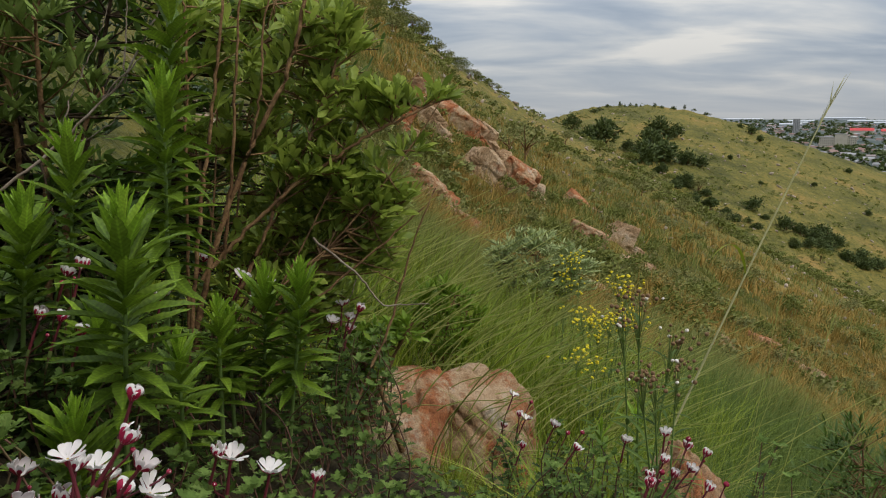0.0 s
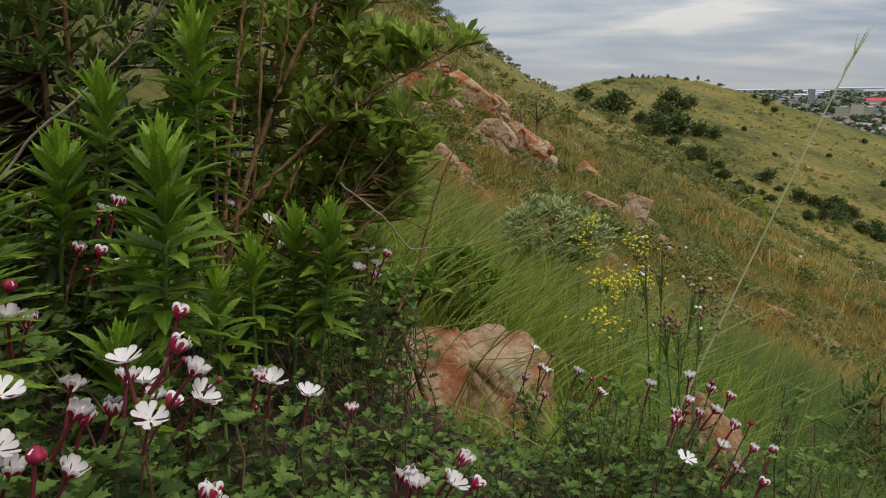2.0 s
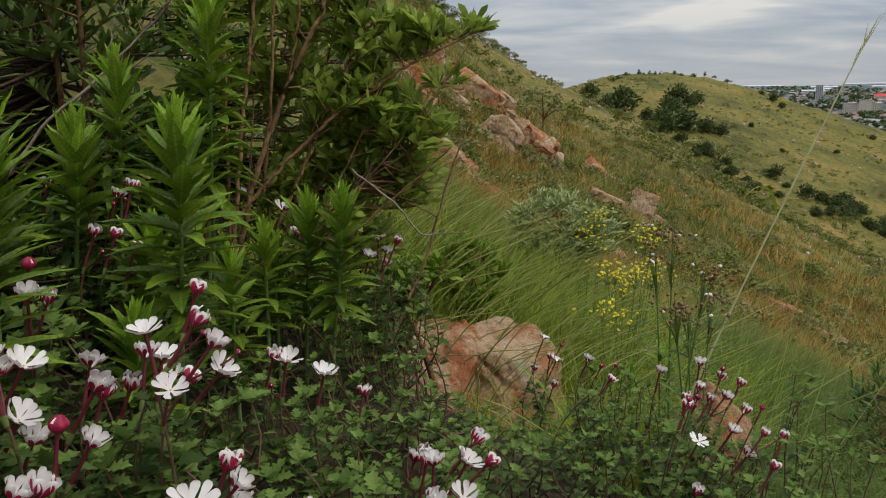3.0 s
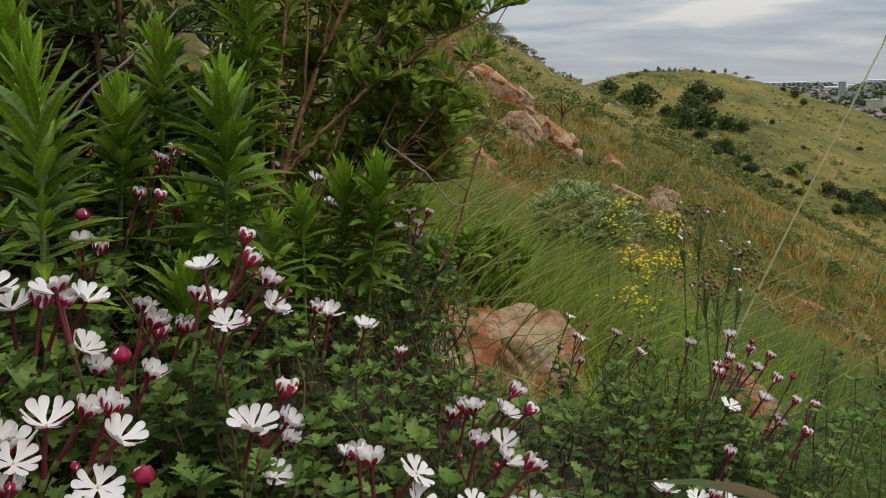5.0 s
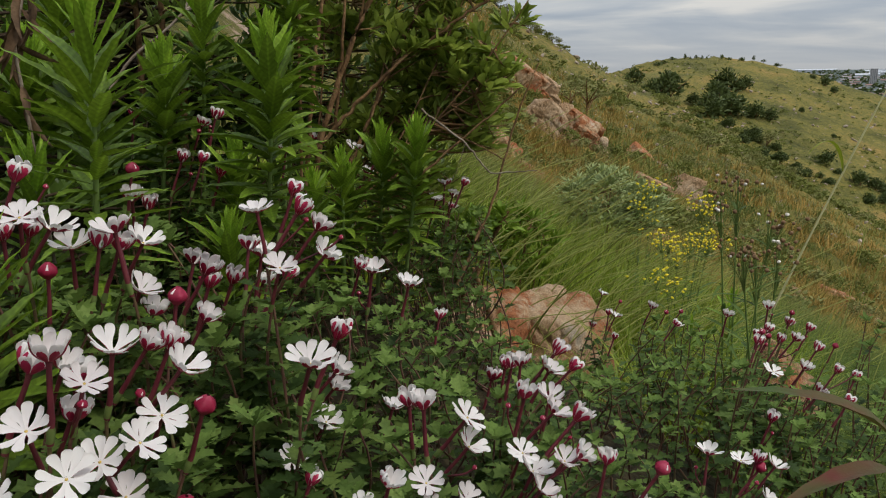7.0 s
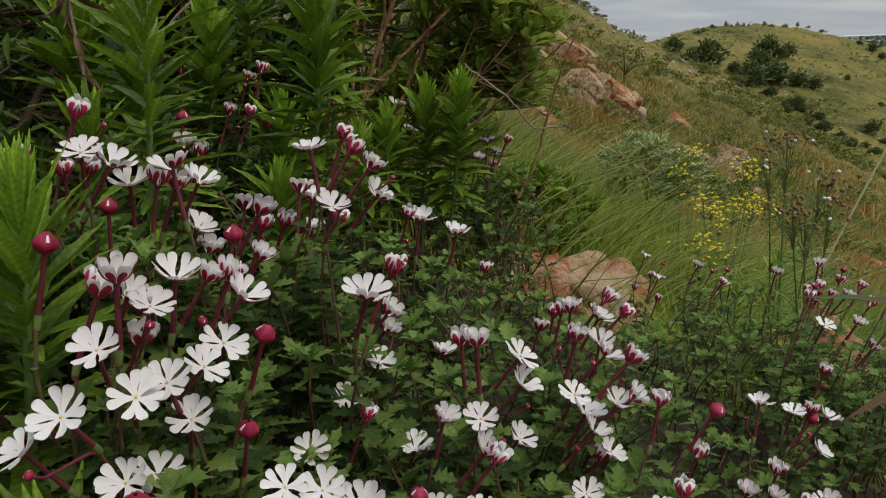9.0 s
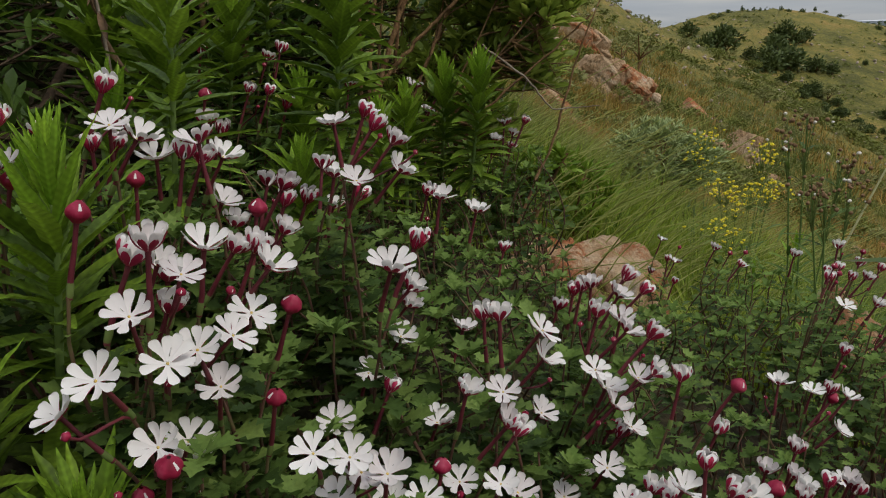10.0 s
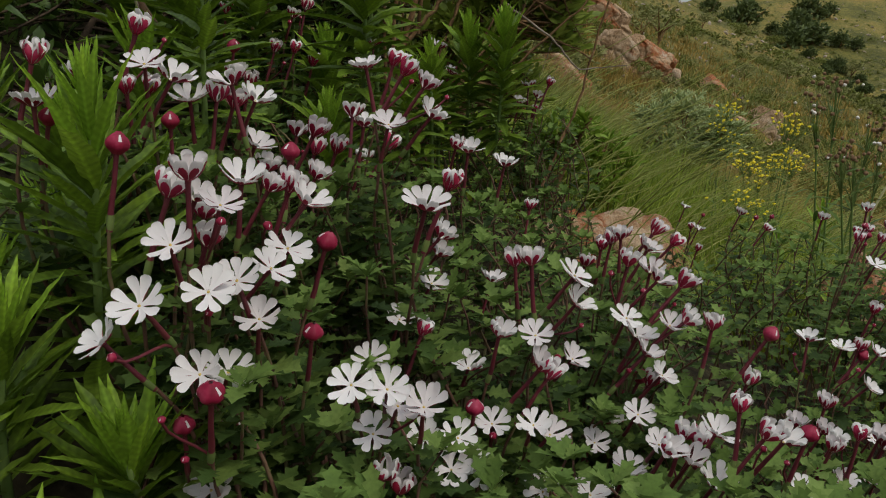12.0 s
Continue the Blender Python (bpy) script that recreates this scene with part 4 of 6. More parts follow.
PHLOX_PLANTS.append(("small night phlox at the foot of the boulder", [(0.145, 1.781, 0.162, 2, 0.3, 0), (0.167, 1.765, 0.249, 1, 0.3, 0), (0.167, 1.566, 0.204, 2, 0.3, 0), (0.181, 1.752, 0.201, 2, 0.1, 0), (0.193, 1.723, 0.207, 1, 0.3, 0), (0.211, 1.781, 0.224, 3, 0.3, 0)]))
PHLOX_PLANTS.append(("night phlox crowded with crimson-backed closing flowers", [(0.444, 1.24, 0.334, 2, 0.3, 0), (0.298, 1.05, 0.386, 2, 0.1, 0), (0.359, 1.03, 0.347, 1, 0.3, 0.1), (0.383, 1.051, 0.368, 2, 0.3, 0), (0.415, 1.067, 0.367, 3, 0.3, 0), (0.401, 1.023, 0.345, 2, 0.4, 0), (0.381, 1.024, 0.313, 1, 0.3, 0.1), (0.461, 1.094, 0.307, 2, 0.4, 0), (0.393, 0.962, 0.323, 2, 0.4, 0), (0.33, 1.1, 0.37, 3, 0.2, 0), (0.35, 1.16, 0.36, 2, 0.2, 0)]))
ALL_BLOOMS = np.array([b[:3] for _, group in PHLOX_PLANTS for b in group])


def canopy(x, y):
    """The height of the leaves, a little under the flowers round about."""
    d2 = (ALL_BLOOMS[:, 0] - x) ** 2 + (ALL_BLOOMS[:, 1] - y) ** 2 + 0.0008
    w = 1 / d2 ** 1.5
    return float((w * ALL_BLOOMS[:, 2]).sum() / w.sum())


def stem_leaves(line, first, last, gap, size, out):
    """Opposite pairs of leaves up a stem."""
    seg = np.linalg.norm(np.diff(line, axis=0), axis=1)
    run = np.concatenate([[0], np.cumsum(seg)])
    total = run[-1]
    s = first * total
    turn = rng.uniform(0, 3)
    while s < last * total:
        at = np.array([np.interp(s, run, line[:, k]) for k in range(3)])
        top = 1 - 0.45 * max(0, (s / total - 0.7) / 0.3)
        for side in (0, math.pi):
            az = turn + side + rng.uniform(-0.5, 0.5)
            pitch = rng.uniform(-0.2, 0.65)
            way = (math.cos(az) * math.cos(pitch), math.sin(az) * math.cos(pitch), math.sin(pitch))
            out.append(place(at, along(way, rng.uniform(-0.4, 0.4)), size * top * rng.uniform(0.5, 1.3)))
        turn += math.pi / 2 + rng.uniform(-0.3, 0.3)
        s += gap * rng.uniform(0.4, 1.7)


def phlox(blooms, label, filler):
    c = np.mean([b[:3] for b in blooms], axis=0)
    bx, by = c[0] - 0.03, c[1] + 0.06
    base = Vector((bx, by, stand(bx, by) - 0.01))
    top = thing("night_phlox", base, label, "flowering plant", "flowering night phlox plants")
    leaves, young = [], []
    for x, y, z, kind, lean, front in blooms:
        p = Vector((x, y, z))
        way = Vector((lean * 1.35 + rng.normal(0, 0.07), -front + rng.normal(0, 0.07), 1.0)).normalized()
        m = Matrix.Translation(p) @ way.to_track_quat("Z", "Y").to_matrix().to_4x4() @ Matrix.Rotation(rng.uniform(0, 6.3), 4, "Z")
        forms = FLOWER_FORMS[kind]
        size = rng.uniform(0.92, 1.08) * ((1.0, 1.12, 1.15, 1.1 if y < 0.9 else 0.75)[kind])
        fl = part("bud" if kind == 3 else "flower", forms[int(rng.integers(len(forms)))], top, m @ Matrix.Diagonal((size, size, size, 1)), "closed crimson bud" if kind == 3 else "white flower with notched petals and crimson backs")
        sub_part("flower_tube", TUBE_MESH, fl, None, "thin crimson flower tube")
        sub_part("calyx", CALYX_MESH, fl)
        if kind != 3:
            sub_part("flower_eye", EYE_MESH, fl, None, "small yellow eye")
        q = p - way * 0.040 * size
        fx, fy = bx + (x - bx) * 0.65 + rng.normal(0, 0.02), by + (y - by) * 0.65 + rng.normal(0, 0.02)
        g = Vector((fx, fy, stand(fx, fy) - 0.005))
        rise = (q - g).length
        line = bezier(g, g + Vector((rng.normal(0, 0.03), rng.normal(0, 0.03), rise * 0.4)), q - way * rise * 0.35, q, 10)
        part("stem", mesh_np("stem", *tube(line, np.linspace(0.0018, 0.0011, 10), 5), PHLOX_STEM), top)
        stem_leaves(line, 0.4, 0.97, 0.0115, 0.026, leaves)
        # a few closed buds and bracts beside the flower
        if rng.uniform() < 0.22:
            o = p + Vector((rng.normal(0, 0.011), rng.normal(0, 0.011), -rng.uniform(0.006, 0.02)))
            s = rng.uniform(0.3, 0.5)
            part("bud", FLOWER_FORMS[3][0], top, Matrix.Translation(o) @ way.to_track_quat("Z", "Y").to_matrix().to_4x4() @ Matrix.Diagonal((s, s, s, 1)), "closed crimson bud")
            part("stem", mesh_np("stem", *tube(bezier(q, q + way * 0.012, o - way * 0.014, o, 6), 0.0009, 5), TUBE), top)
    for x, y in filler:
        z = canopy(x, y) - rng.uniform(0.02, 0.1)
        if (-0.065 < x / y < 0.14 or 0.27 < x / y < 0.42) and y > 0.9:
            z = min(z, 0.9 - 0.53 * y - rng.uniform(0.0, 0.04))
        g = Vector((x + rng.normal(0, 0.02), y + 0.03 + rng.normal(0, 0.02), 0))
        g.z = stand(g.x, g.y) - 0.005
        if z - g.z < 0.05:
            z = g.z + 0.05
        q = Vector((x, y, z))
        rise = (q - g).length
        line = bezier(g, g + Vector((rng.normal(0, 0.05), rng.normal(0, 0.04), rise * 0.4)), q + Vector((rng.normal(-0.02, 0.05), rng.normal(0.01, 0.03), -rise * 0.35)), q, 9)
        part("stem", mesh_np("stem", *tube(line, np.linspace(0.0018, 0.0009, 9), 5), PHLOX_STEM), top)
        stem_leaves(line, 0.35, 1.0, 0.012 if y < 0.7 else 0.0145, 0.025 if y < 0.6 else 0.02, leaves)
        for k in range(7):
            az, pitch = k * 2.4 + rng.uniform(-0.3, 0.3), rng.uniform(0.15, 1.1)
            way = (math.cos(az) * math.cos(pitch), math.sin(az) * math.cos(pitch), math.sin(pitch))
            young.append(place(q, along(way, rng.uniform(-0.3, 0.3)), rng.uniform(0.013, 0.026) * (1 if y < 0.7 else 0.75)))
    if young:
        tips = part("young_foliage", mesh_np("young_foliage", *mass(TOOTHED, young), PHLOX_YOUNG), top, None, "pale green young toothed leaves")
        tagged(tips, kind="stuff")
    order = rng.permutation(len(leaves))
    single = order[:36]
    for k in single:
        part("leaf", TOOTHED_MESH[k % 3], top, leaves[k])
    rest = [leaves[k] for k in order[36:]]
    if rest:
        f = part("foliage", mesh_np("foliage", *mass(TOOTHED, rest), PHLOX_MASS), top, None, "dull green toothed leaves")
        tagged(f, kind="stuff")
    return top


fillers = [[] for _ in PHLOX_PLANTS]
centres = [np.mean([b[:2] for b in g], axis=0) for _, g in PHLOX_PLANTS]
for gx0 in np.arange(-0.52, 0.62, 0.037):
    for gy0 in np.arange(0.16, 1.62, 0.042):
        x, y = gx0 + rng.normal(0, 0.012), gy0 + rng.normal(0, 0.014)
        if y > 0.6 and x > 0.03 and rng.uniform() < 0.45:
            continue
        gap2 = ((ALL_BLOOMS[:, 0] - x) ** 2 + (ALL_BLOOMS[:, 1] - y) ** 2).min()
        if gap2 > (0.24 if y < 1.2 else 0.16) ** 2 or y < 0.22 - 0.25 * x - 0.05 or (x < -0.29 and y < 0.4):
            continue
        k = int(np.argmin([(c[0] - x) ** 2 + (c[1] - y) ** 2 for c in centres]))
        fillers[k].append((x, y))
for (label, blooms), filler in zip(PHLOX_PLANTS, fillers):
    phlox(blooms, label, filler)

# ---- the woody shrub and the thicket behind it ----

OBOVATE = [obovate_form(0.16, 0.1), obovate_form(0.19, 0.3), obovate_form(0.135, -0.1)]
OBOVATE_MESH = [mesh_np("leaf", v, f, SHRUB_LEAF_ONE) for v, f in OBOVATE]


def shrub(name, foot, stems, crowns, leaf, mat, label, forms, single=0, bark=None, per_twig=11, category="shrub", thick=0.008, lines=()):
    base = Vector((*foot, stand(*foot) - 0.02))
    top = thing(name, base, label, category)
    bones = []
    for end in stems:
        end = np.array(end)
        b = np.array(base) + np.array([rng.normal(0, 0.03), rng.normal(0, 0.03), 0])
        rise = np.linalg.norm(end - b)
        line = bezier(b, b + (end - b) * 0.3 + rng.normal(0, 0.05, 3) * rise, b + (end - b) * 0.7 + rng.normal(0, 0.08, 3) * rise, end, 14)
        part("branch", mesh_np("branch", *tube(line, np.linspace(thick, thick * 0.35, 14), 7), bark or BARK), top)
        bones.append(line[4:])
    for points, wide in lines:
        t = np.linspace(0, len(points) - 1, 7 * len(points))
        line = np.stack([np.interp(t, np.arange(len(points)), np.array(points)[:, c]) for c in range(3)], 1)
        for _ in range(3):
            line[1:-1] = (line[:-2] + 2 * line[1:-1] + line[2:]) / 4
        line[1:-1] += rng.normal(0, 0.0012, line[1:-1].shape)
        part("branch", mesh_np("branch", *tube(line, np.linspace(wide, wide * 0.5, len(line)), 7), bark or BARK), top)
        bones.append(line[len(line) // 2:])
    bones = np.concatenate(bones)
    twigs, leaves = [], []
    for centre, radii, count in crowns:
        for _ in range(count):
            d = rng.normal(size=3)
            d /= np.linalg.norm(d)
            tip = np.array(centre) + d * np.array(radii) * rng.uniform(0.35, 1.0) ** 0.6
            cost = np.linalg.norm(bones - tip, axis=1) + 0.5 * np.maximum(0, bones[:, 2] - tip[2])
            root = bones[int(np.argmin(cost + rng.uniform(0, 0.12, len(bones))))]
            span = np.linalg.norm(tip - root)
            line = bezier(root, root + (tip - root) * 0.35 + rng.normal(0, 0.06, 3) * span, root + (tip - root) * 0.7 + np.array([0, 0, -0.05 * span]), tip, 8)
            twigs.append(tube(line, np.linspace(min(0.0035, 0.0012 + 0.008 * span), 0.0009, 8), 4))
            out = tip - root
            out /= np.linalg.norm(out) + 1e-6
            n = per_twig + int(rng.integers(-2, 3))
            for k in range(n):
                u = 0.45 + 0.55 * k / (n - 1)
                q = u * 7
                i = min(6, int(q))
                at = line[i] + (line[i + 1] - line[i]) * (q - i)
                az = k * 2.4 + rng.uniform(-0.4, 0.4)
                side = np.array([math.cos(az), math.sin(az), rng.uniform(-0.2, 0.6)])
                way = side * (0.9 - 0.35 * u) + out * (0.35 + 0.4 * u) + np.array([0, 0, 0.45])
                leaves.append(place(at, along(way, rng.uniform(-0.9, 0.9)), leaf * rng.uniform(0.55, 1.1)))
    tw = part("twig_growth", mesh_np("twig_growth", *joined(twigs), bark or BARK), top)
    tagged(tw, kind="stuff")
    order = rng.permutation(len(leaves))
    for k in order[:single]:
        part("leaf", OBOVATE_MESH[k % 3], top, leaves[k])
    fo = part("foliage", mesh_np("foliage", *mass(forms, [leaves[k] for k in order[single:]]), mat), top)
    tagged(fo, kind="stuff")
    return top


shrub(
    "woody_shrub", (-0.43, 1.24),
    [(-0.17, 1.27, 1.02), (-0.43, 1.3, 1.1), (0.0, 1.27, 0.935), (-0.18, 1.33, 0.8), (-0.22, 1.34, 1.22), (-0.13, 1.27, 0.78), (-0.17, 1.3, 1.2), (-0.37, 1.28, 1.12), (-0.13, 1.25, 0.9), (-0.08, 1.26, 0.76)],
    [((-0.192, 1.28, 1.025), (0.08, 0.06, 0.065), 44), ((-0.165, 1.27, 0.92), (0.07, 0.05, 0.05), 38), ((-0.085, 1.26, 0.925), (0.05, 0.04, 0.03), 18), ((0.0, 1.27, 0.94), (0.022, 0.02, 0.012), 5),
     ((-0.2, 1.26, 0.83), (0.09, 0.05, 0.05), 44), ((-0.13, 1.26, 0.79), (0.055, 0.05, 0.045), 26), ((-0.08, 1.25, 0.766), (0.035, 0.04, 0.035), 14), ((-0.055, 1.26, 0.85), (0.025, 0.02, 0.02), 5), ((-0.315, 1.28, 0.97), (0.07, 0.05, 0.09), 30),
     ((-0.36, 1.32, 0.86), (0.06, 0.05, 0.06), 24), ((-0.383, 1.26, 1.03), (0.05, 0.05, 0.055), 20), ((-0.27, 1.44, 0.98), (0.1, 0.1, 0.2), 70), ((-0.28, 1.44, 0.72), (0.1, 0.08, 0.14), 60), ((-0.42, 1.42, 1.0), (0.15, 0.12, 0.25), 70),
     ((-0.17, 1.31, 0.73), (0.09, 0.06, 0.07), 60), ((-0.12, 1.34, 0.68), (0.06, 0.05, 0.06), 34), ((-0.26, 1.3, 0.72), (0.09, 0.04, 0.08), 50), ((-0.3, 1.28, 0.62), (0.12, 0.05, 0.08), 34), ((-0.22, 1.38, 0.58), (0.09, 0.06, 0.08), 44)],
    0.036, SHRUB_LEAF, "dense green shrub with brown stems and small leathery leaves", OBOVATE, 300, None, 13, "shrub", 0.0026,
    [([(-0.43, 1.22, 0.35), (-0.4, 1.21, 0.55), (-0.358, 1.2, 0.709), (-0.304, 1.22, 0.849), (-0.247, 1.22, 0.953), (-0.219, 1.22, 1.029), (-0.204, 1.22, 1.12)], 0.0055),
     ([(-0.43, 1.2, 0.35), (-0.4, 1.18, 0.55), (-0.378, 1.18, 0.712), (-0.359, 1.2, 0.867), (-0.341, 1.2, 0.977), (-0.322, 1.2, 1.115)], 0.0042),
     ([(-0.42, 1.22, 0.4), (-0.40, 1.2, 0.7), (-0.395, 1.2, 0.85), (-0.385, 1.2, 1.0), (-0.39, 1.2, 1.1)], 0.003),
     ([(-0.35, 1.22, 0.68), (-0.325, 1.2, 0.83), (-0.315, 1.2, 0.95), (-0.3, 1.2, 1.1)], 0.0032),
     ([(-0.3, 1.22, 0.855), (-0.275, 1.2, 0.95), (-0.268, 1.2, 1.05), (-0.25, 1.2, 1.12)], 0.0022),
     ([(-0.38, 1.2, 0.65), (-0.31, 1.21, 0.73), (-0.235, 1.22, 0.796), (-0.147, 1.24, 0.857), (-0.076, 1.25, 0.897), (0.005, 1.27, 0.935)], 0.0036),
     ([(-0.39, 1.22, 0.5), (-0.32, 1.22, 0.64), (-0.27, 1.23, 0.75), (-0.21, 1.24, 0.87), (-0.17, 1.25, 0.98)], 0.0038)],
)
shrub(
    "thicket", (-0.75, 1.6),
    [(-0.6, 1.5, 1.2), (-0.9, 1.6, 1.3), (-0.5, 1.7, 1.3), (-1.1, 1.5, 1.0), (-0.7, 1.3, 0.9)],
    [((-0.85, 1.65, 1.25), (0.4, 0.2, 0.3), 150), ((-0.72, 1.55, 1.0), (0.38, 0.3, 0.5), 270), ((-1.05, 1.25, 0.75), (0.35, 0.4, 0.5), 180), ((-0.45, 1.75, 0.9), (0.35, 0.25, 0.55), 160), ((-0.55, 1.3, 0.62), (0.2, 0.2, 0.25), 110), ((-0.95, 0.85, 0.6), (0.25, 0.3, 0.3), 120)],
    0.042, DARK_LEAF, "dark leafy thicket with dead twigs on the slope", OBOVATE, 0, DARK_BARK, 14,
)
shrub(
    "grey_leaf_bush", (-0.64, 1.24), [(-0.62, 1.22, 1.05), (-0.7, 1.25, 1.0), (-0.55, 1.28, 0.95)],
    [((-0.63, 1.22, 0.98), (0.14, 0.1, 0.16), 60)], 0.04, GREY_LEAF, "grey-green soft-leaved bush among darker shrubs", [lance_form(0.13, 0.3), lance_form(0.15, 0.1)], 0, None, 12,
)
shrub(
    "undergrowth", (-0.8, 0.85), [(-0.7, 0.8, 0.62), (-0.9, 0.9, 0.75), (-0.6, 0.7, 0.5), (-0.75, 1.05, 0.75)],
    [((-0.72, 0.75, 0.5), (0.22, 0.2, 0.16), 120), ((-0.6, 1.0, 0.55), (0.2, 0.12, 0.16), 90), ((-0.95, 0.9, 0.62), (0.2, 0.25, 0.2), 100), ((-0.62, 0.5, 0.42), (0.14, 0.14, 0.14), 80), ((-0.55, 0.32, 0.36), (0.1, 0.12, 0.12), 50)],
    0.042, DARK_LEAF, "dark leafy undergrowth between the tall herbs", OBOVATE, 0, DARK_BARK, 14,
)

# ---- where the crags, bushes and trees of the hillside stand ----
CRAGS = [
    (-0.28, 15.06, 1.05, 2.2, 0), (0.68, 33.56, 1.92, 2.4, 0), (-0.50, 23.81, 0.58, 1.2, 1), (1.00, 23.23, 0.81, 1.2, 1), (1.87, 35.50, 0.77, 1.05, 1),
    (2.65, 28.99, 1.31, 1.8, 0), (5.97, 34.03, 1.09, 2.6, 0), (4.45, 23.44, 0.90, 3.0, 0), (2.87, 15.17, 0.41, 1.25, 1), (6.02, 25.96, 0.65, 1.12, 1),
    (5.93, 23.32, 0.73, 2.6, 1), (8.20, 18.64, 0.84, 3.4, 0), (8.02, 16.69, 0.76, 3.4, 0), (7.99, 15.56, 0.40, 2.5, 0), (5.29, 14.18, 0.24, 1.12, 1),
    (2.46, 33.65, 0.78, 1.12, 1), (3.32, 29.32, 0.60, 1.2, 1), (-1.23, 20.83, 0.66, 1.5, 0), (-0.96, 35.55, 1.26, 2.6, 0), (5.66, 19.77, 0.24, 1.05, 1),
]
BUSHES = [
    (13.46, 29.11, 2.08, 0.75), (7.34, 16.07, 0.86, 0.7), (43.74, 151.44, 4.42, 0.6), (49.58, 150.46, 5.50, 0.6), (13.50, 67.08, 1.76, 0.7),
    (5.35, 37.41, 1.20, 0.8), (1.63, 23.21, 1.19, 0.7), (2.18, 23.66, 1.04, 0.7), (1.07, 29.06, 1.26, 0.8), (13.10, 83.58, 2.43, 0.8),
    (26.01, 109.42, 3.19, 0.7), (27.79, 77.56, 1.71, 0.7), (20.29, 51.03, 1.36, 0.7), (25.37, 47.24, 2.13, 0.6), (61.97, 125.29, 3.72, 0.7),
    (21.01, 67.07, 1.48, 0.7), (17.96, 31.44, 1.43, 0.6), (25.05, 93.55, 2.33, 0.7), (-3.96, 66.69, 2.83, 0.7), (-3.26, 118.31, 4.18, 0.8),
    (-0.45, 26.25, 0.76, 0.8), (8.39, 23.08, 0.45, 0.7), (8.64, 20.26, 0.55, 0.6), (10.56, 18.55, 0.85, 0.6), (19.49, 233.58, 5.04, 0.7),
]
HILL_TREES = [
    (36.6, 178.0, 8.0, 1.05, 0),     (32.35, 175.85, 6.62, 0.9, 0), (33.68, 204.85, 5.32, 1.0, 0), (42.99, 201.37, 4.07, 0.8, 0), (41.99, 206.58, 3.57, 0.7, 0), (55.87, 203.17, 6.4, 1.0, 1),
    (60.9, 204.44, 4.4, 1.05, 1), (43.49, 168.31, 6.35, 1.2, 1), (48.01, 178.63, 7.25, 1.0, 1), (42.73, 179.96, 3.13, 1.05, 1), (54.13, 172.92, 4.27, 1.25, 1),
    (57.78, 174.36, 3.29, 1.2, 1), (35.80, 165.51, 2.40, 1.2, 1), (38.81, 161.37, 2.34, 1.3, 1), (44.97, 160.12, 3.03, 1.05, 1), (46.52, 153.34, 2.68, 1.2, 1),
    (50.35, 147.71, 2.16, 1.2, 1), (29.66, 166.15, 2.89, 1.2, 1), (34.19, 170.87, 2.48, 1.2, 1),
]
CREST_TREES = [
    (47.61, 249.46, 1.79, 1.6, 0), (50.57, 253.59, 2.00, 1.4, 0), (53.55, 256.63, 1.47, 1.6, 0), (57.39, 255.66, 2.38, 0.6, 0), (59.13, 256.04, 1.65, 0.7, 0),
    (60.96, 256.79, 1.66, 0.7, 0), (62.98, 257.54, 2.03, 0.6, 0), (64.88, 258.48, 1.30, 0.7, 0), (69.79, 260.15, 1.87, 0.9, 0), (72.30, 259.71, 1.49, 1.6, 0),
    (76.71, 261.36, 1.69, 1.6, 0), (81.40, 264.98, 2.09, 0.7, 0), (84.25, 264.28, 1.14, 1.6, 0), (88.30, 263.71, 1.52, 2.0, 0), (40.46, 238.68, 1.54, 1.6, 0),
    (36.07, 232.32, 1.67, 1.2, 0), (33.03, 228.51, 1.48, 1.4, 0),
]
GULLY_SCRUB = [
    (62.35, 139.56, 3.09, 1.25, 1), (67.25, 138.71, 2.46, 1.25, 1), (64.78, 139.08, 2.46, 1.2, 1), (71.45, 138.66, 2.67, 1.25, 1), (73.60, 134.65, 2.60, 1.25, 1),
    (75.93, 133.23, 2.58, 1.25, 1), (47.99, 152.57, 2.89, 1.2, 1), (51.45, 135.57, 1.99, 1.2, 1), (71.18, 173.88, 1.27, 1.2, 1), (70.78, 191.96, 1.67, 1.05, 1),
    (91.33, 190.56, 1.39, 1.2, 1), (97.37, 247.04, 3.21, 1.2, 1), (96.60, 238.16, 2.41, 1.2, 1), (96.45, 254.39, 2.20, 1.2, 1), (122.04, 234.00, 2.05, 1.2, 1),
    (97.90, 177.25, 1.82, 1.25, 1),
]
GULLY_THICKET = []
for cx, cy, rx, ry, lo, hi, n in ((46.5, 146, 2.5, 8, 1.6, 2.7, 10), (67, 138, 8, 9, 1.2, 2.9, 17), (76, 136, 7, 8, 1.2, 2.9, 9), (53, 137, 3.5, 3, 1.2, 1.7, 7), (46, 173, 3, 3, 4.2, 5.6, 3), (56, 195, 5, 7, 2.2, 3.5, 3)):
    for _ in range(n):
        GULLY_THICKET.append((cx + rng.uniform(-rx, rx), cy + rng.uniform(-ry, ry), rng.uniform(lo, hi), rng.uniform(1.2, 1.6), 1))

# ---- dead twigs and bare stems ----


def bare_branch(lines, mat, label, thick=0.004):
    top = thing("bare_branch", lines[0][0], label, "branch", "bare branches in the shrubs")
    for k, pts in enumerate(lines):
        a = np.array(pts, float)
        t = np.linspace(0, len(a) - 1, 6 * len(a))
        dense = np.stack([np.interp(t, np.arange(len(a)), a[:, c]) for c in range(3)], 1)
        dense[1:-1] += rng.normal(0, 0.0011, dense[1:-1].shape)
        w = thick if k == 0 else thick * 0.5
        part("twig", mesh_np("twig", *tube(dense, np.linspace(w, w * 0.4, len(dense)), 6), mat), top)


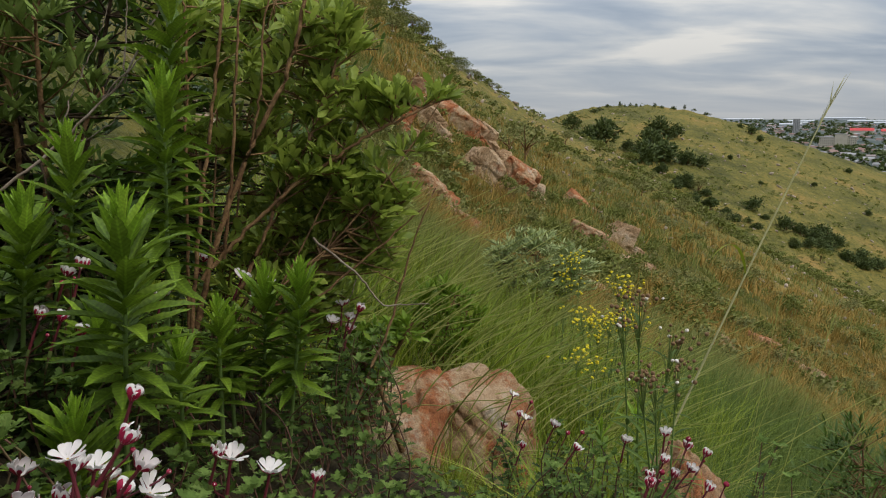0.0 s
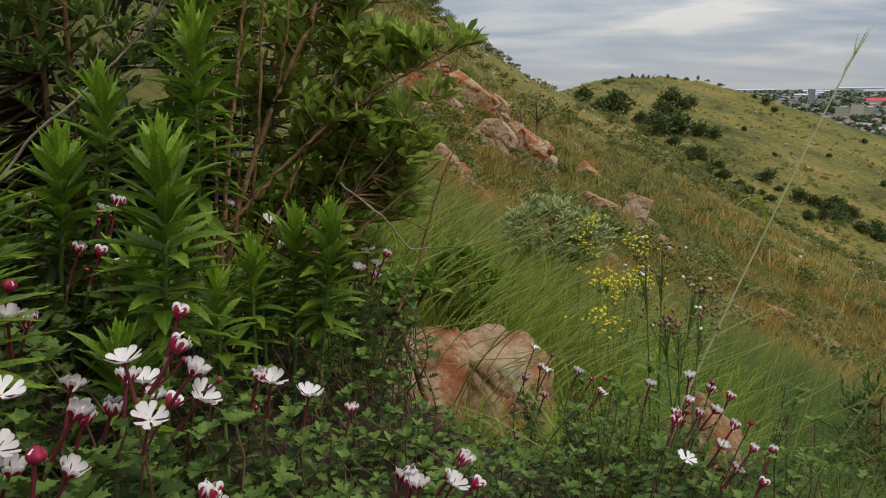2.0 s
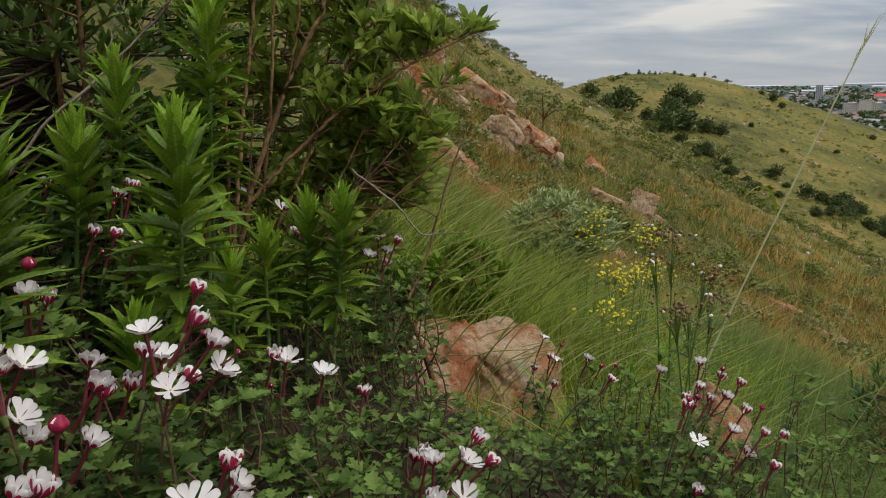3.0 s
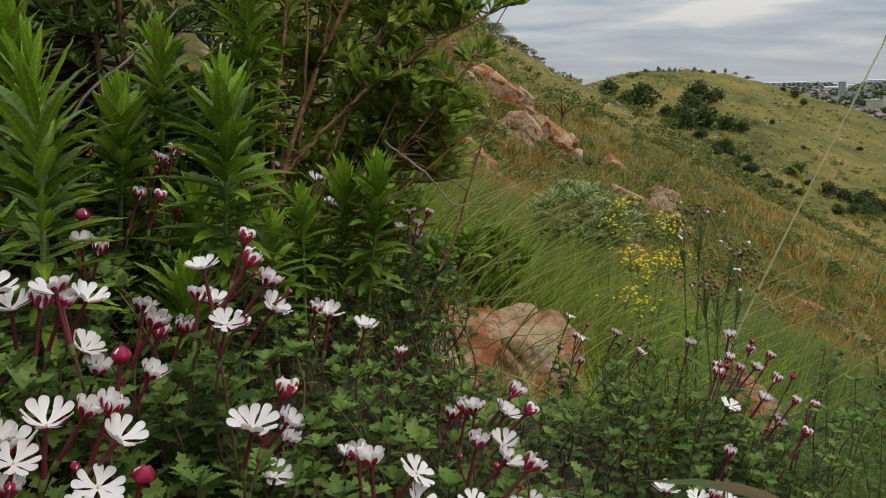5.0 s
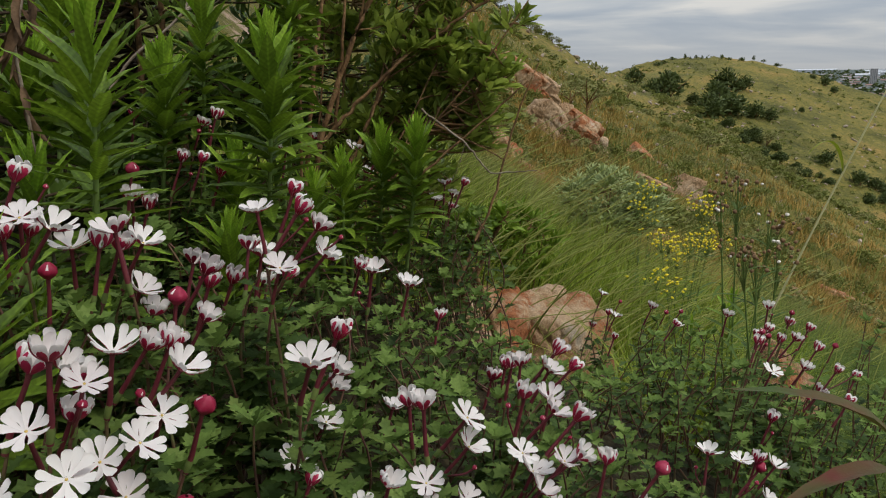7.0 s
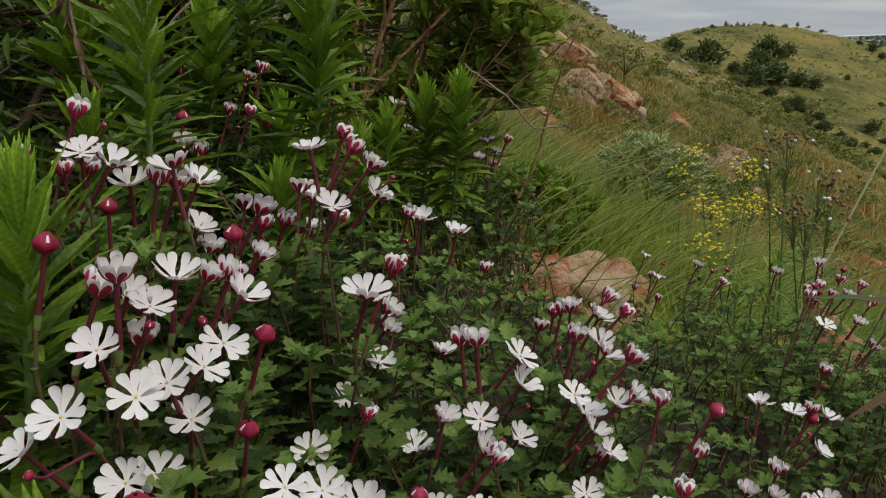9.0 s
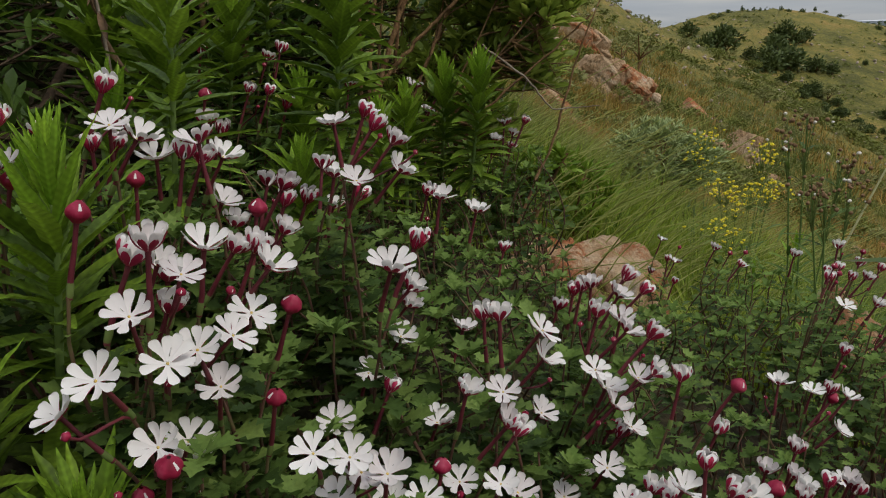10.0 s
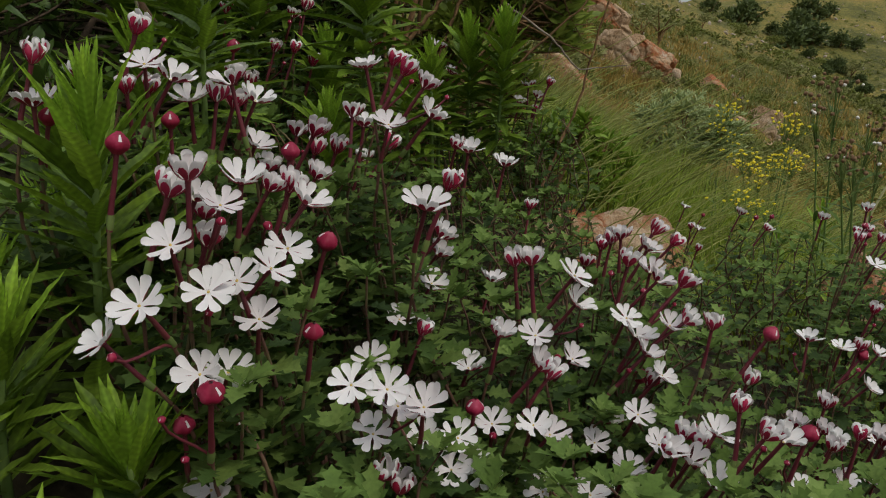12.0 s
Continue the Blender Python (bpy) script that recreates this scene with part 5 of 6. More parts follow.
bare_branch([[(-0.66, 1.02, 0.72), (-0.6, 1.048, 0.803), (-0.53, 1.085, 0.87), (-0.456, 1.12, 0.95), (-0.40, 1.14, 1.06), (-0.36, 1.15, 1.14)],
             [(-0.53, 1.085, 0.87), (-0.52, 1.1, 0.93), (-0.49, 1.12, 1.0), (-0.47, 1.13, 1.06)],
             [(-0.53, 1.085, 0.87), (-0.48, 1.06, 0.872), (-0.43, 1.05, 0.905)],
             [(-0.45, 1.12, 0.95), (-0.45, 1.14, 1.05), (-0.44, 1.15, 1.12)],
             [(-0.48, 1.11, 0.93), (-0.42, 1.12, 0.99), (-0.37, 1.13, 1.02)]], DEAD_WOOD, "dead grey-brown branch lying in the shrubs", 0.0027)
bare_branch([[(-0.15, 1.22, 0.42), (-0.085, 1.25, 0.573), (-0.05, 1.27, 0.70), (-0.012, 1.28, 0.788)],
             [(-0.07, 1.26, 0.63), (-0.12, 1.24, 0.66)]], BARK, "thin dark bare stem at the edge of the shrub", 0.003)
bare_branch([[(-0.2, 1.18, 0.72), (-0.13, 1.16, 0.665), (-0.09, 1.15, 0.62), (-0.02, 1.14, 0.625)],
             [(-0.13, 1.16, 0.665), (-0.15, 1.15, 0.61)]], DEAD_WOOD, "pale dead twig hanging from the shrub", 0.002)
bare_branch([[(-0.28, 1.2, 0.45), (-0.22, 1.22, 0.6), (-0.1, 1.23, 0.7), (-0.03, 1.25, 0.76)]], BARK, "dark bare twig under the leaves", 0.003)



def withered_stem(points, label):
    """A dead stem with curled brown leaves hanging from it."""
    a = np.array(points, float)
    t = np.linspace(0, len(a) - 1, 14)
    line = np.stack([np.interp(t, np.arange(len(a)), a[:, c]) for c in range(3)], 1)
    top = thing("withered_stem", line[-1], label, "dead plant")
    part("stem", mesh_np("stem", *tube(line, np.linspace(0.0012, 0.002, 14), 6), DEAD_WOOD), top)
    for k in range(16):
        az, pitch = k * 2.4, rng.uniform(-1.4, -0.7)
        way = (math.cos(az) * math.cos(pitch), math.sin(az) * math.cos(pitch), math.sin(pitch))
        part("withered_leaf", WITHERED[k % 2], top, place(line[k % 12], along(way, rng.uniform(-1, 1)), rng.uniform(0.025, 0.05)))


WITHERED = [mesh_np("withered_leaf", *lance_form(w, d, 1.1), DRY_LEAF) for w, d in ((0.12, 0.7), (0.1, -0.5))]
withered_stem([(-0.5, 0.64, 0.85), (-0.51, 0.63, 0.8), (-0.505, 0.63, 0.74), (-0.5, 0.65, 0.4), (-0.5, 0.66, 0.3)], "withered stem with curled brown leaves among tall herbs")

# ---- grass ----


def blade(bend, width, n=4):
    u = np.linspace(0, 1, n + 1)
    c = np.stack([np.zeros(n + 1), bend * u ** 2, u * (1 - 0.25 * bend * u)], 1)
    half = width * np.interp(u, [0, 0.25, 0.5, 0.75, 1], [1, 0.95, 0.8, 0.5, 0.06])
    V = np.stack([c - half[:, None] * np.array([1, 0, 0]), c + half[:, None] * np.array([1, 0, 0])], 1).reshape(-1, 3)
    return V, np.array([[2 * k, 2 * k + 1, 2 * k + 3, 2 * k + 2] for k in range(n)])


def sod(name, spots, blades, tall, width, mat, label, lean=(0, 0), spread=0.05):
    """Many tufts: spots (n, 2) with blades each."""
    n = len(spots)
    N = n * blades
    xy = np.repeat(spots, blades, 0) + rng.normal(0, 1, (N, 2)) * spread * np.repeat(rng.uniform(0.5, 1.3, n), blades)[:, None]
    z = rough_ground(xy[:, 0], xy[:, 1]) - 0.02
    size = tall * np.repeat(rng.uniform(0.6, 1.25, n), blades) * rng.uniform(0.55, 1.1, N)
    az = rng.uniform(0, 2 * np.pi, N)
    ca, sa = np.cos(az), np.sin(az)
    tilt = rng.normal(0, 0.16, (N, 2)) + np.array(lean)
    V, F = [], []
    cuts = 2 if width > 0.007 else 3
    forms = [blade(0.25, width, cuts), blade(0.6, width, cuts), blade(1.0, width * 0.9, cuts)]
    at = 0
    for k, (v, f) in enumerate(forms):
        pick = np.arange(k, N, 3)
        p = v[None] * size[pick, None, None]
        x = p[..., 0] * ca[pick, None] - p[..., 1] * sa[pick, None] + xy[pick, 0, None] + tilt[pick, 0, None] * p[..., 2]
        y = p[..., 0] * sa[pick, None] + p[..., 1] * ca[pick, None] + xy[pick, 1, None] + tilt[pick, 1, None] * p[..., 2]
        V.append(np.stack([x, y, p[..., 2] + z[pick, None]], -1).reshape(-1, 3))
        F.append((f[None] + (np.arange(len(pick)) * len(v))[:, None, None]).reshape(-1, 4) + at)
        at += len(pick) * len(v)
    ob = new(name, mesh_np(name, np.concatenate(V), np.concatenate(F), mat))
    return tagged(ob, label, "grass", kind="stuff")


def scatter(n, x0, x1, y0, y1):
    return np.stack([rng.uniform(x0, x1, n), rng.uniform(y0, y1, n)], 1)


def keep_clear(s, gaps):
    ok = np.ones(len(s), bool)
    for x, y, r in gaps:
        ok &= np.hypot(s[:, 0] - x, s[:, 1] - y) > r
    return s[ok]


ROCK_GAPS = [(0.17, 2.76, 0.26), (-0.0, 2.74, 0.2), (-0.14, 2.5, 0.2), (0.55, 1.72, 0.14)]
meadow = keep_clear(scatter(900, -0.9, 1.5, 2.05, 5.2), ROCK_GAPS)
meadow = meadow[(meadow[:, 0] < 0.4 * meadow[:, 1]) & ((meadow[:, 1] > 2.6) | (meadow[:, 0] < -0.4) | (meadow[:, 0] > 0.48))]
sod("meadow_grass", meadow[::2], 36, 0.42, 0.0055, GRASS, "bright green fine grass behind the boulder", (0.07, -0.03), 0.05)
sod("meadow_grass", meadow[1::4], 34, 0.36, 0.008, DEEP_GRASS, "deep green broad-bladed grass tufts behind the boulder", (0.03, -0.05), 0.045)
sod("meadow_grass", meadow[3::4], 26, 0.5, 0.0045, LIME_GRASS, "pale yellow-green grass tufts behind the boulder", (0.14, -0.03), 0.06)
way_out, bearing_out = np.exp(rng.uniform(math.log(1.9), math.log(8.5), 800)), np.radians(rng.uniform(16, 35, 800))
soft_side = keep_clear(np.stack([way_out * np.sin(bearing_out), way_out * np.cos(bearing_out)], 1), ROCK_GAPS)
sod("soft_grass", soft_side, 44, 0.42, 0.0028, SOFT_GRASS, "soft fine grass clumps beside the boulder", (0.1, -0.02), 0.08)
foot_grass = scatter(26, -0.03, 0.32, 2.22, 2.5)
sod("boulder_grass", foot_grass, 22, 0.2, 0.006, GRASS, "green grass at the foot of the boulder", (0.03, 0), 0.04)
gap_grass = keep_clear(scatter(70, 0.22, 0.6, 1.35, 2.2), ROCK_GAPS)
sod("broad_grass", gap_grass, 12, 0.3, 0.007, GRASS, "broad grass blades between the boulders", (0.05, 0), 0.04)
far_spots = []
while sum(map(len, far_spots)) < 15000:
    d = np.exp(rng.uniform(math.log(4.5), math.log(75), 4000))
    a = np.radians(rng.uniform(-9, 34, 4000))
    s = np.stack([d * np.sin(a), d * np.cos(a)], 1)
    far_spots.append(s)
far_spots = keep_clear(np.concatenate(far_spots), [(x + 0.1 * size, y - 0.7 * size, 0.75 * size) for x, y, size, _, _ in CRAGS])
dist = np.hypot(far_spots[:, 0], far_spots[:, 1])
far_spots = far_spots[(dist > 7.5) | (far_spots[:, 0] < 0.27 * far_spots[:, 1])]
dist = np.hypot(far_spots[:, 0], far_spots[:, 1])
patch = np.sin(far_spots[:, 0] * 0.9 + 2 * np.sin(far_spots[:, 1] * 0.21)) * np.sin(far_spots[:, 1] * 0.33 + far_spots[:, 0] * 0.4)
for lo, hi, n_blades, tall, wide in ((4.5, 12, 24, 0.42, 0.008), (12, 30, 13, 0.5, 0.018), (30, 76, 7, 0.6, 0.04)):
    band = (dist >= lo) & (dist < hi)
    sod("slope_grass", far_spots[band & (patch < 0.1)], n_blades, tall, wide, SLOPE_GRASS, "tan and olive tussock grass on the slope", (0.12, 0), 0.09 + lo * 0.006)
    sod("slope_grass", far_spots[band & (patch >= 0.1)], n_blades, tall * 0.9, wide, GREEN_SLOPE, "green tussock grass on the slope", (0.12, 0), 0.09 + lo * 0.006)


def arching_stalks():
    pieces = []
    for _ in range(260):
        x, y = rng.uniform(-0.5, 0.7), rng.uniform(2.2, 3.8)
        g = np.array([x, y, stand(x, y)])
        reach = rng.uniform(0.35, 0.75)
        end = g + np.array([reach * rng.uniform(0.5, 1.0), rng.normal(-0.1, 0.15), reach * rng.uniform(0.55, 1.0)])
        pieces.append(tube(bezier(g, g + np.array([0.05, 0, reach * 0.5]), end - np.array([0.2 * reach, 0, 0.1 * reach]), end, 9), np.linspace(0.0027, 0.001, 9), 4))
    ob = new("arching_grass_stalks", mesh_np("arching_grass_stalks", *joined(pieces), PALE_GRASS))
    return tagged(ob, "pale arching grass stalks over the meadow", "grass", kind="stuff")


arching_stalks()


def tall_stalk(foot, tip, thick, mat, leafy, label):
    g = np.array([foot[0], foot[1], stand(*foot) - 0.01])
    tip = np.array(tip)
    top = thing("grass_stalk", g, label, "grass stalk", "single tall grass stalks")
    line = bezier(g, g + (tip - g) * 0.33 + np.array([0, 0, 0.05]), g + (tip - g) * 0.66 + np.array([0, 0, 0.02]), tip, 16)
    part("culm", mesh_np("culm", *tube(line, np.linspace(thick, thick * 0.45, 16), 6), mat), top, None, "pale straw-green culm")
    rise = tip - g
    rise /= np.linalg.norm(rise)
    for k in range(9):
        at = line[-1] - rise * 0.012 * k
        d = rise + rng.normal(0, 0.14, 3)
        part("spikelet", mesh_np("spikelet", *tube(bezier(at, at + d * 0.02, at + d * 0.04, at + d * rng.uniform(0.05, 0.09), 5), np.array([0.0008, 0.0016, 0.0014, 0.0008, 0.0002]), 4), mat), top)
    if leafy:
        at = line[9]
        ahead = bezier(at, at + np.array([-0.01, 0, 0.08]), at + np.array([-0.05, -0.01, 0.1]), at + np.array([-0.09, -0.01, 0.04]), 9)
        half = np.array([0.2, 0.8, 1, 1, 0.95, 0.8, 0.6, 0.4, 0.05]) * 0.005
        side = np.array([0.5, -0.8, 0.2])
        V = np.stack([ahead - half[:, None] * side, ahead + half[:, None] * side], 1).reshape(-1, 3)
        part("leaf_blade", mesh_np("leaf_blade", V, np.array([[2 * k, 2 * k + 1, 2 * k + 3, 2 * k + 2] for k in range(8)]), GRASS), top)


tall_stalk((0.385, 1.66), (0.955, 1.93, 0.955), 0.0034, STRAW, True, "tall straw-coloured grass stalk leaning over the slope")
tall_stalk((1.15, 2.7), (1.5, 2.9, 0.12), 0.002, PALE_GRASS, False, "thin pale grass stalk beside the soft grass")
tall_stalk((1.25, 3.1), (1.42, 3.2, 0.1), 0.002, PALE_GRASS, False, "thin pale grass stalk beside the soft grass")
tall_stalk((0.95, 2.6), (1.2, 2.6, 0.1), 0.0018, PALE_GRASS, False, "thin pale grass stalk beside the soft grass")
tall_stalk((0.9, 2.2), (1.3, 2.25, 0.0), 0.0018, PALE_GRASS, False, "thin pale grass stalk beside the soft grass")

# ---- yellow flowers and seed heads ----


def daisy():
    V, F = [(0, 0, 0.12)], []
    n = 12
    for k in range(n):
        a0, a1 = (k - 0.42) * 2 * math.pi / n, (k + 0.42) * 2 * math.pi / n
        at = len(V)
        V += [(0.35 * math.cos(a0), 0.35 * math.sin(a0), 0.12), (0.35 * math.cos(a1), 0.35 * math.sin(a1), 0.12), (0.5 * math.cos(a1), 0.5 * math.sin(a1), 0.0), (0.5 * math.cos(a0), 0.5 * math.sin(a0), 0.0)]
        F.append((at, at + 1, at + 2, at + 3))
        F.append((0, 0 + at, at + 1, at + 1))
    F = [f for f in F if len(set(f)) == 4]
    v2, f2 = tube([(0, 0, -0.45), (0, 0, -0.1), (0, 0, 0.1), (0, 0, 0.2)], [0.14, 0.3, 0.34, 0.05], 7)
    return joined([(np.array(V, float), np.array(F)), (v2, f2)])


HEAD_MESH = mesh_np("flower_head", *daisy(), YELLOW)
NARROW = [leaf_grid(np.linspace(0, 1, 6), 0.06 * np.array([0.4, 0.9, 1, 0.9, 0.6, 0.05]), 0.3, 0.2), leaf_grid(np.linspace(0, 1, 6), 0.05 * np.array([0.4, 0.9, 1, 0.9, 0.6, 0.05]), 0.3, 0.5)]
SENECIO_LEAF = [mesh_np("leaf", v, f, PHLOX_LEAF) for v, f in NARROW]


def ragwort(foot, tops, label):
    g = np.array([foot[0], foot[1], stand(*foot) - 0.01])
    top = thing("yellow_ragwort", g, label, "flowering plant", "yellow ragwort plants in the grass")
    for tip in tops:
        tip = np.array(tip)
        line = bezier(g, g + (tip - g) * 0.3 + np.array([rng.normal(0, 0.03), 0, 0.06]), g + (tip - g) * 0.7, tip, 10)
        part("stem", mesh_np("stem", *tube(line, np.linspace(0.0022, 0.0011, 10), 5), CALYX), top)
        for k in range(12):
            at = line[2 + k % 7] + rng.normal(0, 0.004, 3)
            az = rng.uniform(0, 6.3)
            part("leaf", SENECIO_LEAF[k % 2], top, place(at, along((math.cos(az), math.sin(az), rng.uniform(0.0, 0.8))), rng.uniform(0.05, 0.09)))
        for k in range(int(rng.integers(14, 22))):
            o = tip + np.array([rng.normal(0, 0.036), rng.normal(0, 0.036), rng.uniform(-0.05, 0.02)])
            root = line[-2] + rng.normal(0, 0.003, 3)
            part("pedicel", mesh_np("pedicel", *tube(bezier(root, root + (o - root) * 0.5, o - np.array([0, 0, 0.012]), o, 5), 0.0008, 4), CALYX), top)
            up = Vector((rng.normal(0, 0.3), rng.normal(-0.2, 0.3), 1)).to_track_quat("Z", "Y").to_matrix()
            part("flower_head", HEAD_MESH, top, place(o, up, rng.uniform(0.01, 0.016)), "small yellow flower head")


ragwort((0.62, 2.95), [(0.679, 2.884, 0.31), (0.70, 2.87, 0.29), (0.64, 2.86, 0.16), (0.72, 2.9, 0.16), (0.53, 2.9, 0.17)], "yellow ragwort with flat flower clusters in tall grass")
ragwort((0.66, 3.1), [(0.69, 3.1, 0.1), (0.74, 3.0, 0.13), (0.6, 3.1, 0.12), (0.63, 3.05, 0.06)], "yellow ragwort with thin stems in tall grass")
ragwort((0.6, 3.65), [(0.607, 3.61, 0.284), (0.638, 3.7, 0.24), (0.56, 3.6, 0.2), (0.64, 3.55, 0.15)], "tall yellow ragwort with few flowers")
ragwort((0.74, 3.3), [(0.78, 3.25, 0.14), (0.8, 3.3, 0.04)], "yellow ragwort with few flat clusters in tall grass")
ragwort((0.5, 2.75), [(0.49, 2.75, 0.05), (0.57, 2.8, 0.0)], "small yellow ragwort in tall grass")


def seed_plant(foot, tops, label):
    g = np.array([foot[0], foot[1], stand(*foot) - 0.01])
    top = thing("seed_head_plant", g, label, "seed plant", "brown seed-head plants")
    for tip, fluffy in tops:
        tip = np.array(tip)
        line = bezier(g + rng.normal(0, 0.01, 3), g + (tip - g) * 0.35 + np.array([0, 0, 0.08]), g + (tip - g) * 0.7, tip, 10)
        part("stem", mesh_np("stem", *tube(line, np.linspace(0.003, 0.0014, 10), 5), LANCE_STEM), top)
        for k in range(20):
            at = line[1 + k % 8]
            az = rng.uniform(0, 6.3)
            part("leaf", SENECIO_LEAF[k % 2], top, place(at, along((math.cos(az), math.sin(az), rng.uniform(0.2, 1.0))), rng.uniform(0.04, 0.08)))
        for k in range(int(rng.integers(16, 24))):
            o = tip + np.array([rng.normal(0, 0.017), rng.normal(0, 0.015), rng.uniform(-0.03, 0.012)])
            part("pedicel", mesh_np("pedicel", *tube(bezier(line[-3], line[-2], o - np.array([0, 0, 0.02]), o, 5), 0.0005, 4), CALYX), top)
            up = Vector((rng.normal(0, 0.4), rng.normal(0, 0.4), 1)).to_track_quat("Z", "Y").to_matrix()
            white = rng.uniform() < fluffy
            part("seed_head", SEED_MESH[1 if white else 0], top, place(o, up, rng.uniform(0.45, 0.8)), "white fluffy seed head" if white else "")


v, f, _ = bud_form()
SEED_MESH = [mesh_np("seed_head", v, f, SEED), mesh_np("seed_head", v * np.array([1, 1, 0.8]), f, FLUFF)]
seed_plant((0.41, 1.52), [((0.384, 1.476, 0.562), 0.2), ((0.345, 1.45, 0.53), 0.2), ((0.446, 1.45, 0.49), 0.2)], "leggy plant with white-tipped seed heads")
seed_plant((0.42, 1.38), [((0.339, 1.28, 0.475), 0.1), ((0.38, 1.33, 0.44), 0.05), ((0.43, 1.36, 0.455), 0.15)], "plant with dry brown seed heads")
lance_plant((0.44, 1.66, 0.27), (0.44, 1.7), 0.07, 34, "bright green young herb behind the flowers", 0.3)
lance_plant((0.37, 1.72, 0.19), (0.37, 1.75), 0.06, 26, "bright green young herb behind the flowers", 0.3)

# ---- bushes in the grass ----

FINE = [leaf_grid(np.linspace(0, 1, 5), 0.11 * np.array([0.3, 0.9, 1, 0.7, 0.05]), 0.3, 0.15), leaf_grid(np.linspace(0, 1, 5), 0.09 * np.array([0.3, 0.9, 1, 0.7, 0.05]), 0.3, 0.3)]
shrub("silver_bush", (0.6, 5.1), [(0.45, 5.05, 0.05), (0.65, 5.0, 0.12), (0.85, 5.1, 0.05), (0.6, 5.2, 0.1)],
      [((0.58, 5.05, -0.05), (0.34, 0.25, 0.24), 260), ((0.86, 5.1, -0.12), (0.2, 0.2, 0.18), 110)], 0.058, SILVER, "rounded silver-grey bush on the slope", FINE, 0, None, 14)
shrub("green_bush", (0.0, 3.1), [(-0.08, 3.05, 0.15), (0.05, 3.05, 0.2), (0.1, 3.1, 0.12)],
      [((0.0, 3.05, 0.1), (0.17, 0.12, 0.17), 90)], 0.055, FEATHER_LEAF, "feathery bright green bush behind the boulder", FINE, 0, None, 14)
shrub("dark_bush", (1.6, 2.75), [(1.55, 2.7, -0.3), (1.7, 2.75, -0.35)],
      [((1.62, 2.75, -0.48), (0.28, 0.24, 0.34), 160)], 0.05, DARK_LEAF, "low dark green bush beside soft grass", FINE, 0)
shrub("low_shrub", (-0.15, 1.5), [(-0.12, 1.48, 0.48), (-0.18, 1.45, 0.46), (-0.06, 1.5, 0.5)],
      [((-0.13, 1.5, 0.465), (0.08, 0.06, 0.045), 36), ((-0.18, 1.46, 0.41), (0.07, 0.06, 0.06), 30)], 0.034, FEATHER_LEAF, "low green leafy shrub over the boulder", OBOVATE, 0)

# ---- a reddish sprig close to the way ----


def sprig():
    g = np.array([0.16, 0.33, stand(0.16, 0.33) - 0.01])
    tip = np.array([0.08, 0.232, 0.625])
    top = thing("reddish_sprig", g, "thin sprig with drooping green and reddish leaves", "sprig")
    line = bezier(g, g + np.array([0.02, -0.02, 0.2]), tip + np.array([0.02, 0.0, -0.12]), tip, 12)
    part("stem", mesh_np("stem", *tube(line, np.linspace(0.0015, 0.0008, 12), 6), TUBE), top)
    me = [mesh_np("leaf", *lance_form(w, d, 0.5), RED_LEAF) for w, d in ((0.1, 0.75), (0.12, 0.95), (0.09, 0.55))]
    for k, (az, pitch, size) in enumerate(((170, 52, 0.055), (200, 40, 0.045), (20, 48, 0.045), (150, 20, 0.042), (330, 35, 0.05), (240, 25, 0.045), (80, 40, 0.05), (190, 5, 0.05), (10, 10, 0.05), (290, 10, 0.045))):
        u = 11 - 0.42 * k
        i = min(10, int(u))
        at = line[i] + (line[i + 1] - line[i]) * (u - i)
        a, p = radians(az), radians(pitch)
        part("leaf", me[k % 3], top, place(at, along((math.cos(a) * math.cos(p), math.sin(a) * math.cos(p), math.sin(p))), size))


sprig()

# ---- crags on the hillside ----
SKYLINE_BUSHES = [(-6.4, 117, 4.0, 0.9), (-4.4, 117, 4.2, 0.9), (-2.1, 117, 3.6, 0.9), (0.5, 117, 3.4, 0.9), (2.9, 117, 3.0, 0.8), (4.9, 117, 2.6, 0.8), (6.5, 117, 2.2, 0.8), (8.3, 118, 1.9, 0.8), (-7.2, 118, 5.0, 0.8), (-5.5, 117, 4.4, 0.8), (-3.4, 117, 4.0, 0.8), (-0.8, 116, 3.8, 0.8), (1.8, 117, 3.6, 0.7), (4.0, 117, 3.0, 0.7), (5.7, 117, 2.6, 0.7), (7.4, 118, 2.2, 0.7), (9.2, 118, 2.0, 0.7)]

for k, (x, y, size, long, pale) in enumerate(CRAGS):
    for n in range(1 if size < 0.45 else 4):
        share = 1.0 if n == 0 else rng.uniform(0.35, 0.65)
        dx, dy = (0, 0) if n == 0 else (rng.uniform(-0.3, 0.9) * size, rng.uniform(-0.9, 0.5) * size)
        s = size * share * (0.9 if size < 0.95 else 0.72)
        ob = new("crag", hull_mesh(20 + 5 * k + n, slab_corners(20 + 5 * k + n, (s, s * 0.6, s * 0.85 / (long * 0.6))), 0.03, CRAG_PALE if pale else CRAG_ROCK, s * 3.0, 5))
        ob.matrix_basis = pose(x + dx, y + dy, stand(x + dx, y + dy) + s * 0.22, rng.uniform(-14, 14), 34 + rng.uniform(-12, 12), rng.uniform(-20, 20))
        tagged(ob, "pale weathered rock in the hillside grass" if pale else "orange-pink slab of rock tilted down the hillside", "rock", "rocks on the hillside")


